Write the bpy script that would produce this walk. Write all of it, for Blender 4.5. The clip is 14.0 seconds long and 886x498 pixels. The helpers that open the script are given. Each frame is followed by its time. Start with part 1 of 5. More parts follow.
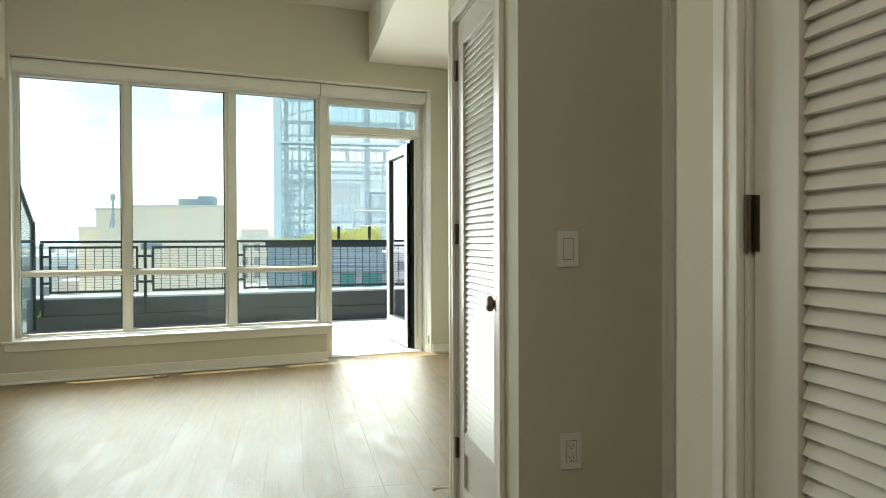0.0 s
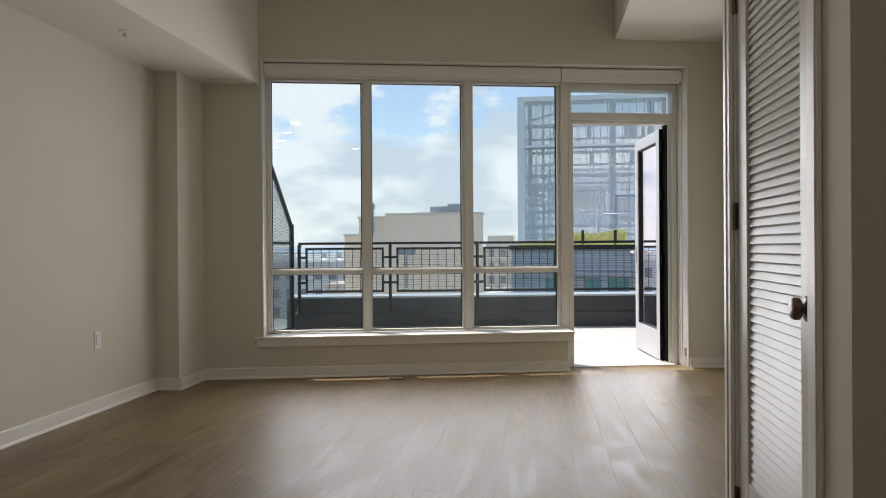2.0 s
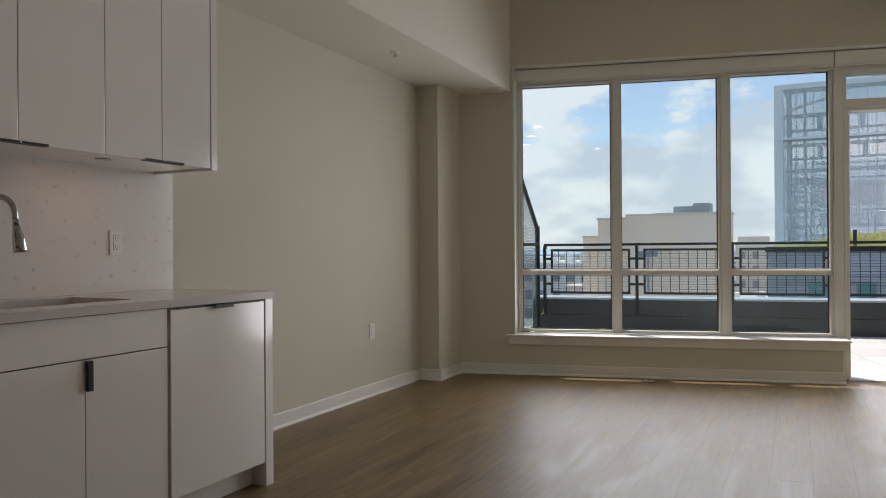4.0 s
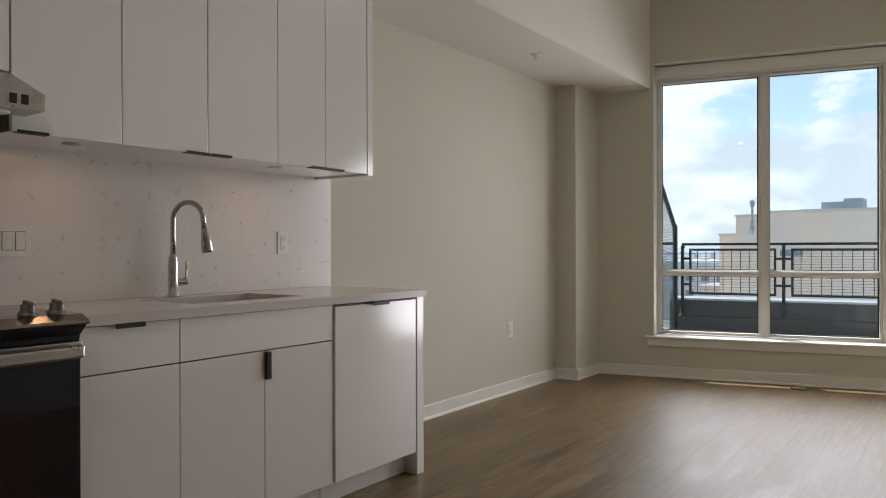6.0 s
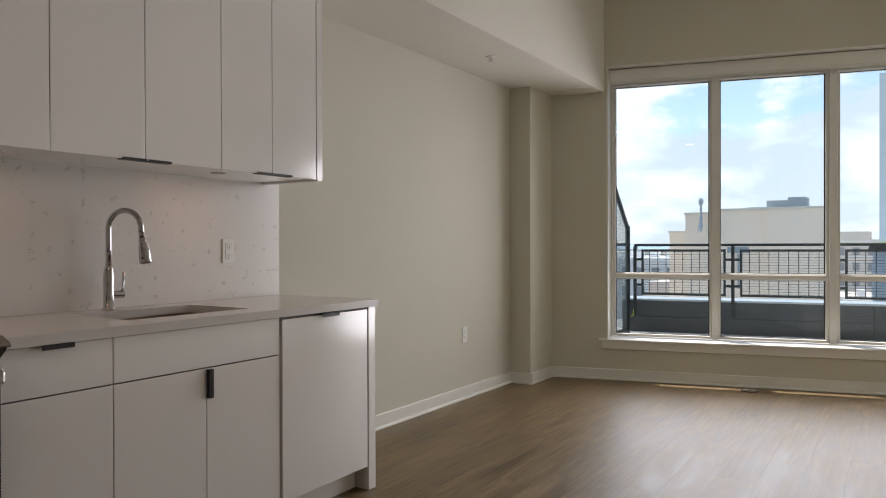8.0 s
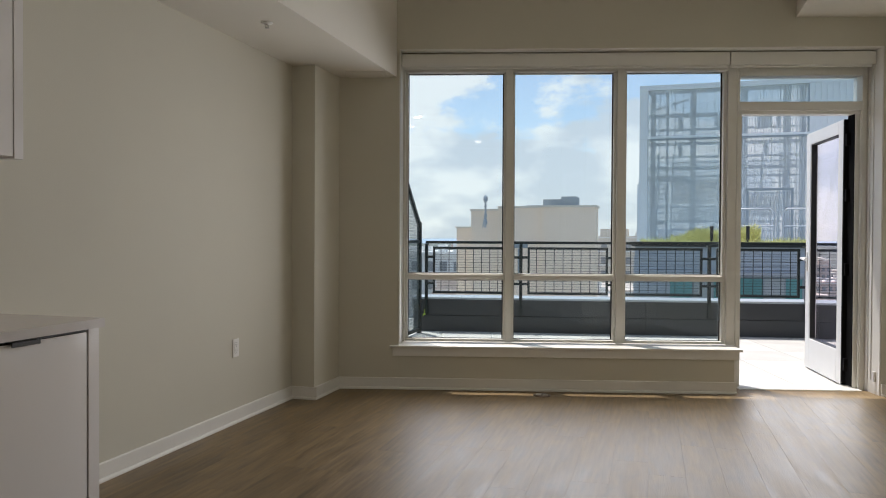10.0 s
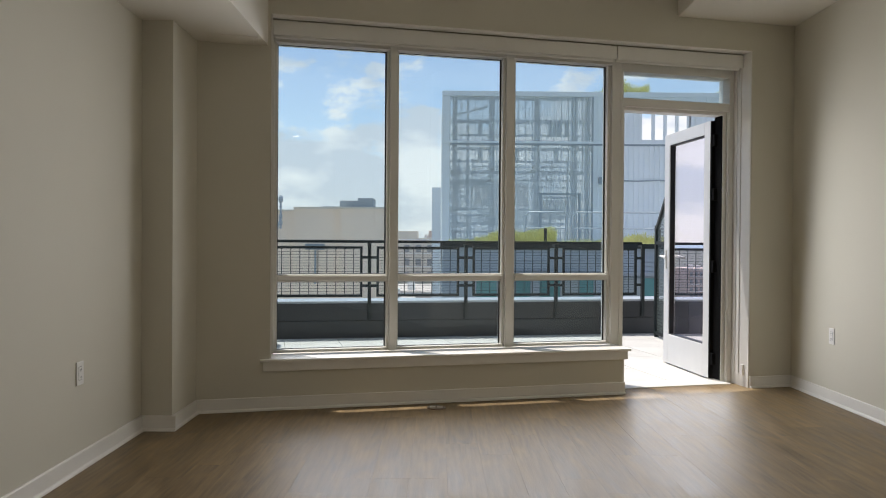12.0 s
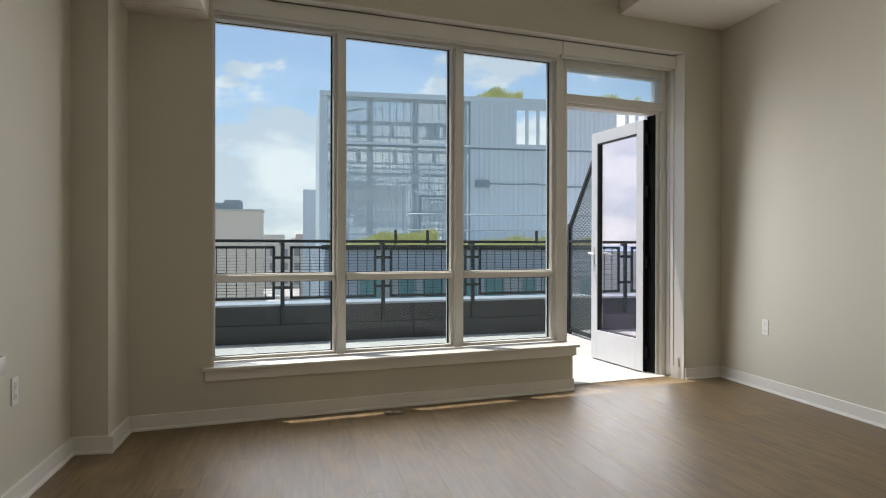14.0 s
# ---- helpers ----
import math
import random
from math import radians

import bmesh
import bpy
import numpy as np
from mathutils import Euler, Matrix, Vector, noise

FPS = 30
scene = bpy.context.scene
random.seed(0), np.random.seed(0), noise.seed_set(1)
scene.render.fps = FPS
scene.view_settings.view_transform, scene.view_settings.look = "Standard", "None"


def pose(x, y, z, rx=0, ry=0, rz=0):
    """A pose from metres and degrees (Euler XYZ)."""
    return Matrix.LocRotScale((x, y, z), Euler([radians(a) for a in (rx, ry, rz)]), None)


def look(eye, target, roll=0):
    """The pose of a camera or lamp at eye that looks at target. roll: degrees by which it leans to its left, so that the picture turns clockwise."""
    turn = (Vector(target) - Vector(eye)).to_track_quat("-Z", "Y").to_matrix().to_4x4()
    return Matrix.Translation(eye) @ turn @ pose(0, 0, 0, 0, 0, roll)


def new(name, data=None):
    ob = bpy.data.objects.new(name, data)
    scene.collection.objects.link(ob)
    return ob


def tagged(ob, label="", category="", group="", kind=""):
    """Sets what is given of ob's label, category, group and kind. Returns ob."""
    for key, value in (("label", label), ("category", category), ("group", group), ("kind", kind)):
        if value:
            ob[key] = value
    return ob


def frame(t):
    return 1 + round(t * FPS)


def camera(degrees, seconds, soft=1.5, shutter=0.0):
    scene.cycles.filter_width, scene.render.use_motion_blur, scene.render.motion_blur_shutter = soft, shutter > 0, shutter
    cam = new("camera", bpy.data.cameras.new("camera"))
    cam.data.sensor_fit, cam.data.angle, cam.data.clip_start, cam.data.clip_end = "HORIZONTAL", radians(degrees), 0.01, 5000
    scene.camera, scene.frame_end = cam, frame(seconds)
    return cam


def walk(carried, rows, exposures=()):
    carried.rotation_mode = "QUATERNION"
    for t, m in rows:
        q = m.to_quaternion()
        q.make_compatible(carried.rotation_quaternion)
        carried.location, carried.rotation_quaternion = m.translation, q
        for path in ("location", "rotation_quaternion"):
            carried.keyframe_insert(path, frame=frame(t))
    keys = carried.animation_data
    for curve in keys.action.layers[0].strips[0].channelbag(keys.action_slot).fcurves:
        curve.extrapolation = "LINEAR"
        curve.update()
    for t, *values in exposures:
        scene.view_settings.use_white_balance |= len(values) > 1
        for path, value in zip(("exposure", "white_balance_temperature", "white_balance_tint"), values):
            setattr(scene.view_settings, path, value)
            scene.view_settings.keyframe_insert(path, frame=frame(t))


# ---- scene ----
cam = camera(62.4, 14.0, soft=1.0)
EXPOSURES = [(0.0, 1.1, 6700, -6), (0.3, 0.8, 6550, 3), (0.5, 0.47, 6750, 10), (1.0, 0.25, 6650, 12), (2.0, 0.17, 6550, 12.5), (3.5, 0.0, 6500, 13), (4.2, 0.05, 6500, 13.5), (6.5, 0.5, 6450, 14.5), (7.2, 0.55, 6450, 14.5), (9.4, 0.22, 6500, 13.5), (11.0, 0.05, 6500, 12), (14.0, 0.1, 6500, 12)]
PATH = [
    (0, (0.014, -0.053, 1.154), (0.415, 1.906, 1.128), -0.2),
    (0.5, (0.034, 0.175, 1.133), (0.264, 2.162, 1.113), -0.3),
    (1, (0.029, 0.382, 1.104), (0.09, 2.381, 1.085), -0.3),
    (1.5, (0.033, 0.499, 1.087), (-0.07, 2.497, 1.075), -0.3),
    (2, (0.068, 0.547, 1.085), (-0.19, 2.53, 1.079), -0.4),
    (2.5, (0.082, 0.528, 1.08), (-0.335, 2.484, 1.078), -0.3),
    (3, (0.075, 0.495, 1.072), (-0.504, 2.409, 1.073), -0.3),
    (3.5, (0.05, 0.463, 1.077), (-0.69, 2.321, 1.077), -0.3),
    (4, (-0.001, 0.424, 1.075), (-0.873, 2.224, 1.079), -0.4),
    (4.2, (-0.002, 0.4, 1.075), (-0.926, 2.174, 1.079), -0.3),
    (6.3, (-0.037, 0.273, 1.107), (-1.213, 1.891, 1.102), -0.3),
    (6.5, (-0.031, 0.266, 1.12), (-1.21, 1.882, 1.112), -0.4),
    (7, (-0.005, 0.304, 1.126), (-1.187, 1.917, 1.117), -0.3),
    (7.2, (-0.023, 0.311, 1.129), (-1.193, 1.933, 1.121), -0.3),
    (9.3, (-0.154, 0.689, 1.174), (-0.92, 2.537, 1.151), 0.1),
    (9.5, (-0.184, 0.768, 1.17), (-0.891, 2.639, 1.147), 0.1),
    (10, (-0.299, 0.962, 1.183), (-0.848, 2.885, 1.155), 0.3),
    (10.5, (-0.494, 1.131, 1.173), (-0.88, 3.094, 1.145), 0.5),
    (11, (-0.625, 1.25, 1.166), (-0.888, 3.232, 1.146), 0.5),
    (11.5, (-0.85, 1.38, 1.155), (-0.971, 3.376, 1.134), 0.4),
    (12, (-1.094, 1.468, 1.139), (-1.077, 3.468, 1.12), 0.4),
    (12.5, (-1.347, 1.514, 1.108), (-1.212, 3.51, 1.1), 0.4),
    (13, (-1.538, 1.623, 1.086), (-1.298, 3.608, 1.079), 0.4),
    (13.5, (-1.636, 1.72, 1.071), (-1.312, 3.694, 1.065), 0.3),
    (14, (-1.68, 1.759, 1.085), (-1.3, 3.722, 1.077), 0.1),
]
walk(cam, [(t, look(eye, target, roll)) for t, eye, target, roll in PATH], EXPOSURES)

W = pose(-2.67, 6.285, 0, 0, 0, 13.2)  # the window wall: x along it, y outwards, z up
RAIL = pose(-2.7, 9.99, 0, 0, 0, 9.65)  # the terrace's parapet line
I4 = Matrix.Identity(4)

# ---- world, sun, large lights ----
SUN_DIR = (W.to_3x3() @ Vector((-0.16, 0.20, 0.95))).normalized()


def make_world():
    w = bpy.data.worlds.new("world")
    scene.world = w
    w.use_nodes = True
    nt = w.node_tree
    nt.nodes.clear()
    n, l = nt.nodes.new, nt.links.new
    out = n("ShaderNodeOutputWorld")
    bg = n("ShaderNodeBackground")
    bg.inputs["Strength"].default_value = SKY
    sky = n("ShaderNodeTexSky")
    sky.sky_type = "NISHITA"
    sky.sun_disc = False
    sky.sun_elevation = math.asin(SUN_DIR.z)
    sky.sun_rotation = math.atan2(SUN_DIR.x, SUN_DIR.y)
    sky.air_density, sky.dust_density, sky.ozone_density = 1.0, 0.25, 1.5
    # cumulus: noise over a flattened dome, thicker near the horizon
    tc = n("ShaderNodeTexCoord")
    sep = n("ShaderNodeSeparateXYZ")
    l(tc.outputs["Generated"], sep.inputs[0])
    up = n("ShaderNodeMath")
    up.operation = "MAXIMUM"
    up.inputs[1].default_value = 0.0
    l(sep.outputs["Z"], up.inputs[0])
    stretch = n("ShaderNodeMapping")
    stretch.inputs["Scale"].default_value = (1.0, 1.0, 2.1)
    stretch.inputs["Location"].default_value = CLOUD_SHIFT
    l(tc.outputs["Generated"], stretch.inputs["Vector"])
    n1 = n("ShaderNodeTexNoise")
    n1.inputs["Scale"].default_value = 4.4
    n1.inputs["Detail"].default_value = 9.0
    n1.inputs["Roughness"].default_value = 0.58
    l(stretch.outputs["Vector"], n1.inputs["Vector"])
    cover = n("ShaderNodeMapRange")
    cover.interpolation_type = "SMOOTHSTEP"
    cover.inputs["From Min"].default_value = 0.06
    cover.inputs["From Max"].default_value = 0.32
    cover.inputs["To Min"].default_value = 0.16
    cover.inputs["To Max"].default_value = -0.13
    l(up.outputs[0], cover.inputs["Value"])
    add = n("ShaderNodeMath")
    add.operation = "ADD"
    l(n1.outputs["Fac"], add.inputs[0])
    l(cover.outputs[0], add.inputs[1])
    ramp = n("ShaderNodeMapRange")
    ramp.interpolation_type = "SMOOTHSTEP"
    ramp.inputs["From Min"].default_value = 0.49
    ramp.inputs["From Max"].default_value = 0.55
    ramp.inputs["To Min"].default_value = 0.16
    ramp.inputs["To Max"].default_value = 0.90
    l(add.outputs[0], ramp.inputs["Value"])
    # cloud shade: bright tops, bluish bases
    n2 = n("ShaderNodeTexNoise")
    n2.inputs["Scale"].default_value = 8.0
    n2.inputs["Detail"].default_value = 6.0
    l(stretch.outputs["Vector"], n2.inputs["Vector"])
    tone = n("ShaderNodeValToRGB")
    tone.color_ramp.elements[0].position, tone.color_ramp.elements[0].color = 0.43, (*CLOUD_LOW, 1)
    tone.color_ramp.elements[1].position, tone.color_ramp.elements[1].color = 0.56, (*CLOUD_HIGH, 1)
    l(n2.outputs["Fac"], tone.inputs["Fac"])
    mix = n("ShaderNodeMix")
    mix.data_type = "RGBA"
    l(ramp.outputs[0], mix.inputs["Factor"])
    blue = n("ShaderNodeHueSaturation")
    blue.inputs["Saturation"].default_value, blue.inputs["Value"].default_value = 0.96, 1.36
    l(sky.outputs[0], blue.inputs["Color"])
    l(blue.outputs[0], mix.inputs["A"])
    l(tone.outputs["Color"], mix.inputs["B"])
    l(mix.outputs["Result"], bg.inputs["Color"])
    l(bg.outputs[0], out.inputs["Surface"])


PUCK = 0.13
LAMP = 7.2
SKY = 0.115
CLOUD_SHIFT = (0.55, 0.0, 0.1)
CLOUD_LOW, CLOUD_HIGH = (6.0, 6.5, 7.2), (8.7, 8.75, 8.8)
make_world()

sun = new("sun", bpy.data.lights.new("sun", "SUN"))
sun.data.energy, sun.data.angle, sun.data.color = 4.3, radians(0.5), (1.0, 0.96, 0.90)
sun.matrix_world = look((0, 0, 0), -SUN_DIR)


def area(name, m, w, h, power, color):
    d = bpy.data.lights.new(name, "AREA")
    d.shape, d.size, d.size_y, d.energy, d.color = "RECTANGLE", w, h, power, color
    ob = new(name, d)
    ob.matrix_world = m
    return ob


# the sky's light, standing in the openings of the window and of the terrace door
def opening_light(x0, x1, z0, z1, power, y, spread):
    c = W @ Vector(((x0 + x1) / 2, y, (z0 + z1) / 2))
    ob = area("sky_light", look(c, c + W.to_3x3() @ Vector((-0.10, -1, -0.12))), x1 - x0 - 0.04, z1 - z0 - 0.04, power, (0.975, 0.985, 1.0))
    ob.data.spread = radians(spread)  # the reveal cuts off what would graze the side walls


opening_light(0.52, 3.05, 0.40, 2.50, 35, -0.045, 140)
opening_light(3.20, 4.08, 0.05, 2.15, 16, 0.0, 165)


# flush ceiling lamps of the flat, behind the walk
CEILING_LAMPS = ((-1.12, -0.25), (-1.10, -1.38), (-1.08, -2.52), (-1.08, -3.66), (0.68, -3.3))
LAMP_SHARE = (1.0, 0.2, 0.12, 0.08, 0.05)  # the far ones are dimmed
for (lx, ly), share in zip(CEILING_LAMPS, LAMP_SHARE):
    d = bpy.data.lights.new("ceiling_lamp_light", "AREA")
    d.shape, d.size, d.energy, d.color = "DISK", 0.15, LAMP * share, (1.0, 0.86, 0.76)
    new("ceiling_lamp_light", d).matrix_world = pose(lx, ly, 3.348)


# ---- materials ----
def mat(name, color, rough=0.5, metal=0.0, spec=0.5, var=0.06, scale=6.0, grain=0.0, grain_scale=200.0, bump=0.0, bump_scale=90.0, random_var=0.0, rough_var=0.05, coat=0.0):
    """A plain surface with variation at two scales, fine relief and an uneven gloss."""
    m = bpy.data.materials.new(name)
    m.use_nodes = True
    nt = m.node_tree
    n, l = nt.nodes.new, nt.links.new
    b = nt.nodes["Principled BSDF"]
    b.inputs["Metallic"].default_value = metal
    b.inputs["Specular IOR Level"].default_value = spec
    b.inputs["Coat Weight"].default_value = coat
    b.inputs["Coat Roughness"].default_value = 0.12
    b.inputs["Coat IOR"].default_value = 1.7
    tc = n("ShaderNodeTexCoord")
    big, fine = n("ShaderNodeTexNoise"), n("ShaderNodeTexNoise")
    big.inputs["Scale"].default_value, big.inputs["Detail"].default_value = scale, 5
    fine.inputs["Scale"].default_value, fine.inputs["Detail"].default_value = grain_scale, 2
    for t in (big, fine):
        l(tc.outputs["Object"], t.inputs["Vector"])
    mr = n("ShaderNodeMapRange")
    mr.inputs["From Min"].default_value, mr.inputs["From Max"].default_value = 0.3, 0.7
    mr.inputs["To Min"].default_value, mr.inputs["To Max"].default_value = 1 - var, 1 + var
    l(big.outputs["Fac"], mr.inputs["Value"])
    g = n("ShaderNodeMapRange")
    g.inputs["From Min"].default_value, g.inputs["From Max"].default_value = 0.3, 0.7
    g.inputs["To Min"].default_value, g.inputs["To Max"].default_value = 1 - grain, 1 + grain
    l(fine.outputs["Fac"], g.inputs["Value"])
    mul = n("ShaderNodeMath")
    mul.operation = "MULTIPLY"
    l(mr.outputs[0], mul.inputs[0])
    l(g.outputs[0], mul.inputs[1])
    last = mul
    if random_var:
        oi = n("ShaderNodeObjectInfo")
        rr = n("ShaderNodeMapRange")
        rr.inputs["To Min"].default_value, rr.inputs["To Max"].default_value = 1 - random_var, 1 + random_var
        l(oi.outputs["Random"], rr.inputs["Value"])
        m2 = n("ShaderNodeMath")
        m2.operation = "MULTIPLY"
        l(mul.outputs[0], m2.inputs[0])
        l(rr.outputs[0], m2.inputs[1])
        last = m2
    hsv = n("ShaderNodeHueSaturation")
    hsv.inputs["Color"].default_value = (*color, 1)
    l(last.outputs[0], hsv.inputs["Value"])
    l(hsv.outputs["Color"], b.inputs["Base Color"])
    r = n("ShaderNodeMapRange")
    r.inputs["From Min"].default_value, r.inputs["From Max"].default_value = 0.3, 0.7
    r.inputs["To Min"].default_value, r.inputs["To Max"].default_value = max(0.02, rough - rough_var), min(1, rough + rough_var)
    l(big.outputs["Fac"], r.inputs["Value"])
    l(r.outputs[0], b.inputs["Roughness"])
    if bump:
        bt = n("ShaderNodeTexNoise")
        bt.inputs["Scale"].default_value, bt.inputs["Detail"].default_value = bump_scale, 3
        l(tc.outputs["Object"], bt.inputs["Vector"])
        bp = n("ShaderNodeBump")
        bp.inputs["Strength"].default_value, bp.inputs["Distance"].default_value = bump, 0.002
        l(bt.outputs["Fac"], bp.inputs["Height"])
        l(bp.outputs[0], b.inputs["Normal"])
    return m


def mat_glass(name, tint, rough=0.0, mirror=0.08, coated=0.0):
    """Thin pane: clear with a Fresnel reflection, or with an even reflective coating."""
    m = bpy.data.materials.new(name)
    m.use_nodes = True
    nt = m.node_tree
    nt.nodes.clear()
    n, l = nt.nodes.new, nt.links.new
    out, tr, gl, mx, fr = n("ShaderNodeOutputMaterial"), n("ShaderNodeBsdfTransparent"), n("ShaderNodeBsdfGlossy"), n("ShaderNodeMixShader"), n("ShaderNodeFresnel")
    tr.inputs["Color"].default_value = (*tint, 1)
    gl.inputs["Roughness"].default_value = rough
    gl.inputs["Color"].default_value = (0.97, 0.95, 1.0, 1)
    fr.inputs["IOR"].default_value = 1.0 + mirror * 6
    if coated:
        mx.inputs[0].default_value = coated
    else:
        l(fr.outputs[0], mx.inputs[0])
    l(tr.outputs[0], mx.inputs[1])
    l(gl.outputs[0], mx.inputs[2])
    l(mx.outputs[0], out.inputs["Surface"])
    return m


def mat_glow(name, color, strength):
    m = bpy.data.materials.new(name)
    m.use_nodes = True
    b = m.node_tree.nodes["Principled BSDF"]
    b.inputs["Base Color"].default_value = (*color, 1)
    b.inputs["Emission Color"].default_value = (*color, 1)
    b.inputs["Emission Strength"].default_value = strength
    return m


def mat_plank():
    """Grey-brown oak vinyl plank: long grain, knots and a different tone for each plank."""
    m = bpy.data.materials.new("oak_vinyl")
    m.use_nodes = True
    nt = m.node_tree
    n, l = nt.nodes.new, nt.links.new
    b = nt.nodes["Principled BSDF"]
    tc, oi = n("ShaderNodeTexCoord"), n("ShaderNodeObjectInfo")
    shift = n("ShaderNodeVectorMath")
    shift.operation = "MULTIPLY_ADD"
    shift.inputs[1].default_value = (37.0, 91.0, 13.0)
    cmb = n("ShaderNodeCombineXYZ")
    for i in range(3):
        l(oi.outputs["Random"], cmb.inputs[i])
    l(cmb.outputs[0], shift.inputs[0])
    l(tc.outputs["Object"], shift.inputs[2])
    maps = []
    for sc in ((48.0, 3.2, 1.0), (10.0, 2.6, 1.0), (240.0, 14.0, 1.0)):
        mp, tx = n("ShaderNodeMapping"), n("ShaderNodeTexNoise")
        mp.inputs["Scale"].default_value = sc
        tx.inputs["Scale"].default_value, tx.inputs["Detail"].default_value = 1.0, 5
        tx.inputs["Distortion"].default_value = 0.9 if sc[0] < 20 else 0.15
        l(shift.outputs[0], mp.inputs["Vector"])
        l(mp.outputs[0], tx.inputs["Vector"])
        maps.append(tx)
    ramp = n("ShaderNodeValToRGB")
    e = ramp.color_ramp.elements
    e[0].position, e[0].color = 0.27, (*FLOOR_DARK, 1)
    e[1].position, e[1].color = 0.72, (*FLOOR_LIGHT, 1)
    mixf = n("ShaderNodeMath")
    mixf.operation = "MULTIPLY_ADD"
    mixf.inputs[1].default_value = 0.38
    l(maps[0].outputs["Fac"], mixf.inputs[0])
    half = n("ShaderNodeMath")
    half.operation = "MULTIPLY"
    half.inputs[1].default_value = 0.62
    l(maps[1].outputs["Fac"], half.inputs[0])
    l(half.outputs[0], mixf.inputs[2])
    l(mixf.outputs[0], ramp.inputs["Fac"])
    rr = n("ShaderNodeMapRange")
    rr.inputs["To Min"].default_value, rr.inputs["To Max"].default_value = 0.94, 1.06
    l(oi.outputs["Random"], rr.inputs["Value"])
    hsv = n("ShaderNodeHueSaturation")
    l(ramp.outputs["Color"], hsv.inputs["Color"])
    l(rr.outputs[0], hsv.inputs["Value"])
    l(hsv.outputs[0], b.inputs["Base Color"])
    b.inputs["Specular IOR Level"].default_value = 0.29
    rg = n("ShaderNodeMapRange")
    rg.inputs["From Min"].default_value, rg.inputs["From Max"].default_value = 0.3, 0.7
    rg.inputs["To Min"].default_value, rg.inputs["To Max"].default_value = 0.36, 0.50
    l(maps[1].outputs["Fac"], rg.inputs["Value"])
    l(rg.outputs[0], b.inputs["Roughness"])
    bp = n("ShaderNodeBump")
    bp.inputs["Strength"].default_value, bp.inputs["Distance"].default_value = 0.6, 0.0015
    l(maps[2].outputs["Fac"], bp.inputs["Height"])
    l(bp.outputs[0], b.inputs["Normal"])
    return m


FLOOR_DARK, FLOOR_LIGHT = (0.086, 0.058, 0.029), (0.300, 0.213, 0.113)
M_WALL = mat("wall_paint", (0.622, 0.594, 0.503), 0.75, var=0.02, scale=1.2, bump=0.25, bump_scale=160, spec=0.3)
M_CEIL = mat("ceiling_paint", (0.74, 0.71, 0.64), 0.85, var=0.02, scale=1.0, bump=0.2, bump_scale=140, spec=0.2)
M_TRIM = mat("trim_paint", (0.78, 0.76, 0.71), 0.38, var=0.02, bump=0.08)
M_DOORP = mat("door_paint", (0.66, 0.64, 0.61), 0.36, var=0.03, bump=0.1)
M_LEAFP = mat("door_leaf_paint", (0.82, 0.82, 0.81), 0.4, var=0.02)
M_VINYL = mat("window_vinyl", (0.76, 0.75, 0.70), 0.35, var=0.015)
M_CAB = mat("cabinet_lacquer", (0.86, 0.835, 0.825), 0.15, spec=0.9, var=0.012, scale=2, rough_var=0.03, coat=1.0)
# carcass darkened so the gaps between fronts look shaded; also colours the grease filter
M_CABIN = mat("cabinet_carcass", (0.16, 0.15, 0.14), 0.6)
M_BLACK = mat("black_metal", (0.02, 0.02, 0.022), 0.4, var=0.05)
M_BRONZE = mat("bronze", (0.16, 0.125, 0.10), 0.34, metal=0.9, var=0.1)
M_STEEL = mat("brushed_steel", (0.55, 0.53, 0.50), 0.30, metal=1.0, var=0.05, scale=12, grain=0.05)
M_CHROME = mat("chrome", (0.56, 0.56, 0.57), 0.08, metal=1.0, var=0.01, rough_var=0.02)
M_OVENGL = mat("oven_glass", (0.012, 0.012, 0.015), 0.06, var=0.02, rough_var=0.02)
M_PLASTIC = mat("white_plastic", (0.80, 0.79, 0.76), 0.35, var=0.01)
M_SLOT = mat("slot_dark", (0.03, 0.03, 0.03), 0.6)
M_PLANK = mat_plank()
M_SUBFLOOR = mat("subfloor", (0.07, 0.05, 0.035), 0.9)
M_GLASS = mat_glass("window_glass", (0.885, 0.94, 0.945), 0.0, 0.075)
M_GLASSD = mat_glass("door_glass", (0.86, 0.83, 0.93), 0.0, 0.08, 0.7)
M_RUBBER = mat("black_rubber", (0.008, 0.008, 0.008), 0.9, spec=0.08)
M_RAIL = mat("rail_paint", (0.020, 0.028, 0.030), 0.45, spec=0.4, var=0.08, grain=0.05)
M_PARAPET = mat("parapet_panel", (0.050, 0.054, 0.060), 0.45, spec=0.5, var=0.08, scale=2.0, random_var=0.12)
M_COPING = mat("coping_metal", (0.42, 0.46, 0.50), 0.4, var=0.05)
M_PAVER = mat("paver", (0.60, 0.58, 0.54), 0.85, var=0.08, scale=2.5, grain=0.06, grain_scale=120, bump=0.4, random_var=0.06)
M_CONCRETE = mat("concrete", (0.36, 0.36, 0.34), 0.9, var=0.1, scale=1.0, bump=0.3)


# ---- shapes ----
def box(bm, x0, x1, y0, y1, z0, z1, bev=0.0, m=None):
    """An axis-aligned block, its edges rounded by bev, moved by m."""
    tmp = bmesh.new()
    bmesh.ops.create_cube(tmp, size=1.0)
    for v in tmp.verts:
        v.co = Vector(((x0 + x1) / 2 + v.co.x * (x1 - x0), (y0 + y1) / 2 + v.co.y * (y1 - y0), (z0 + z1) / 2 + v.co.z * (z1 - z0)))
    if bev:
        bmesh.ops.bevel(tmp, geom=tmp.edges[:], offset=bev, segments=2, affect="EDGES", profile=0.5)
    add(bm, tmp, m)
    return bm


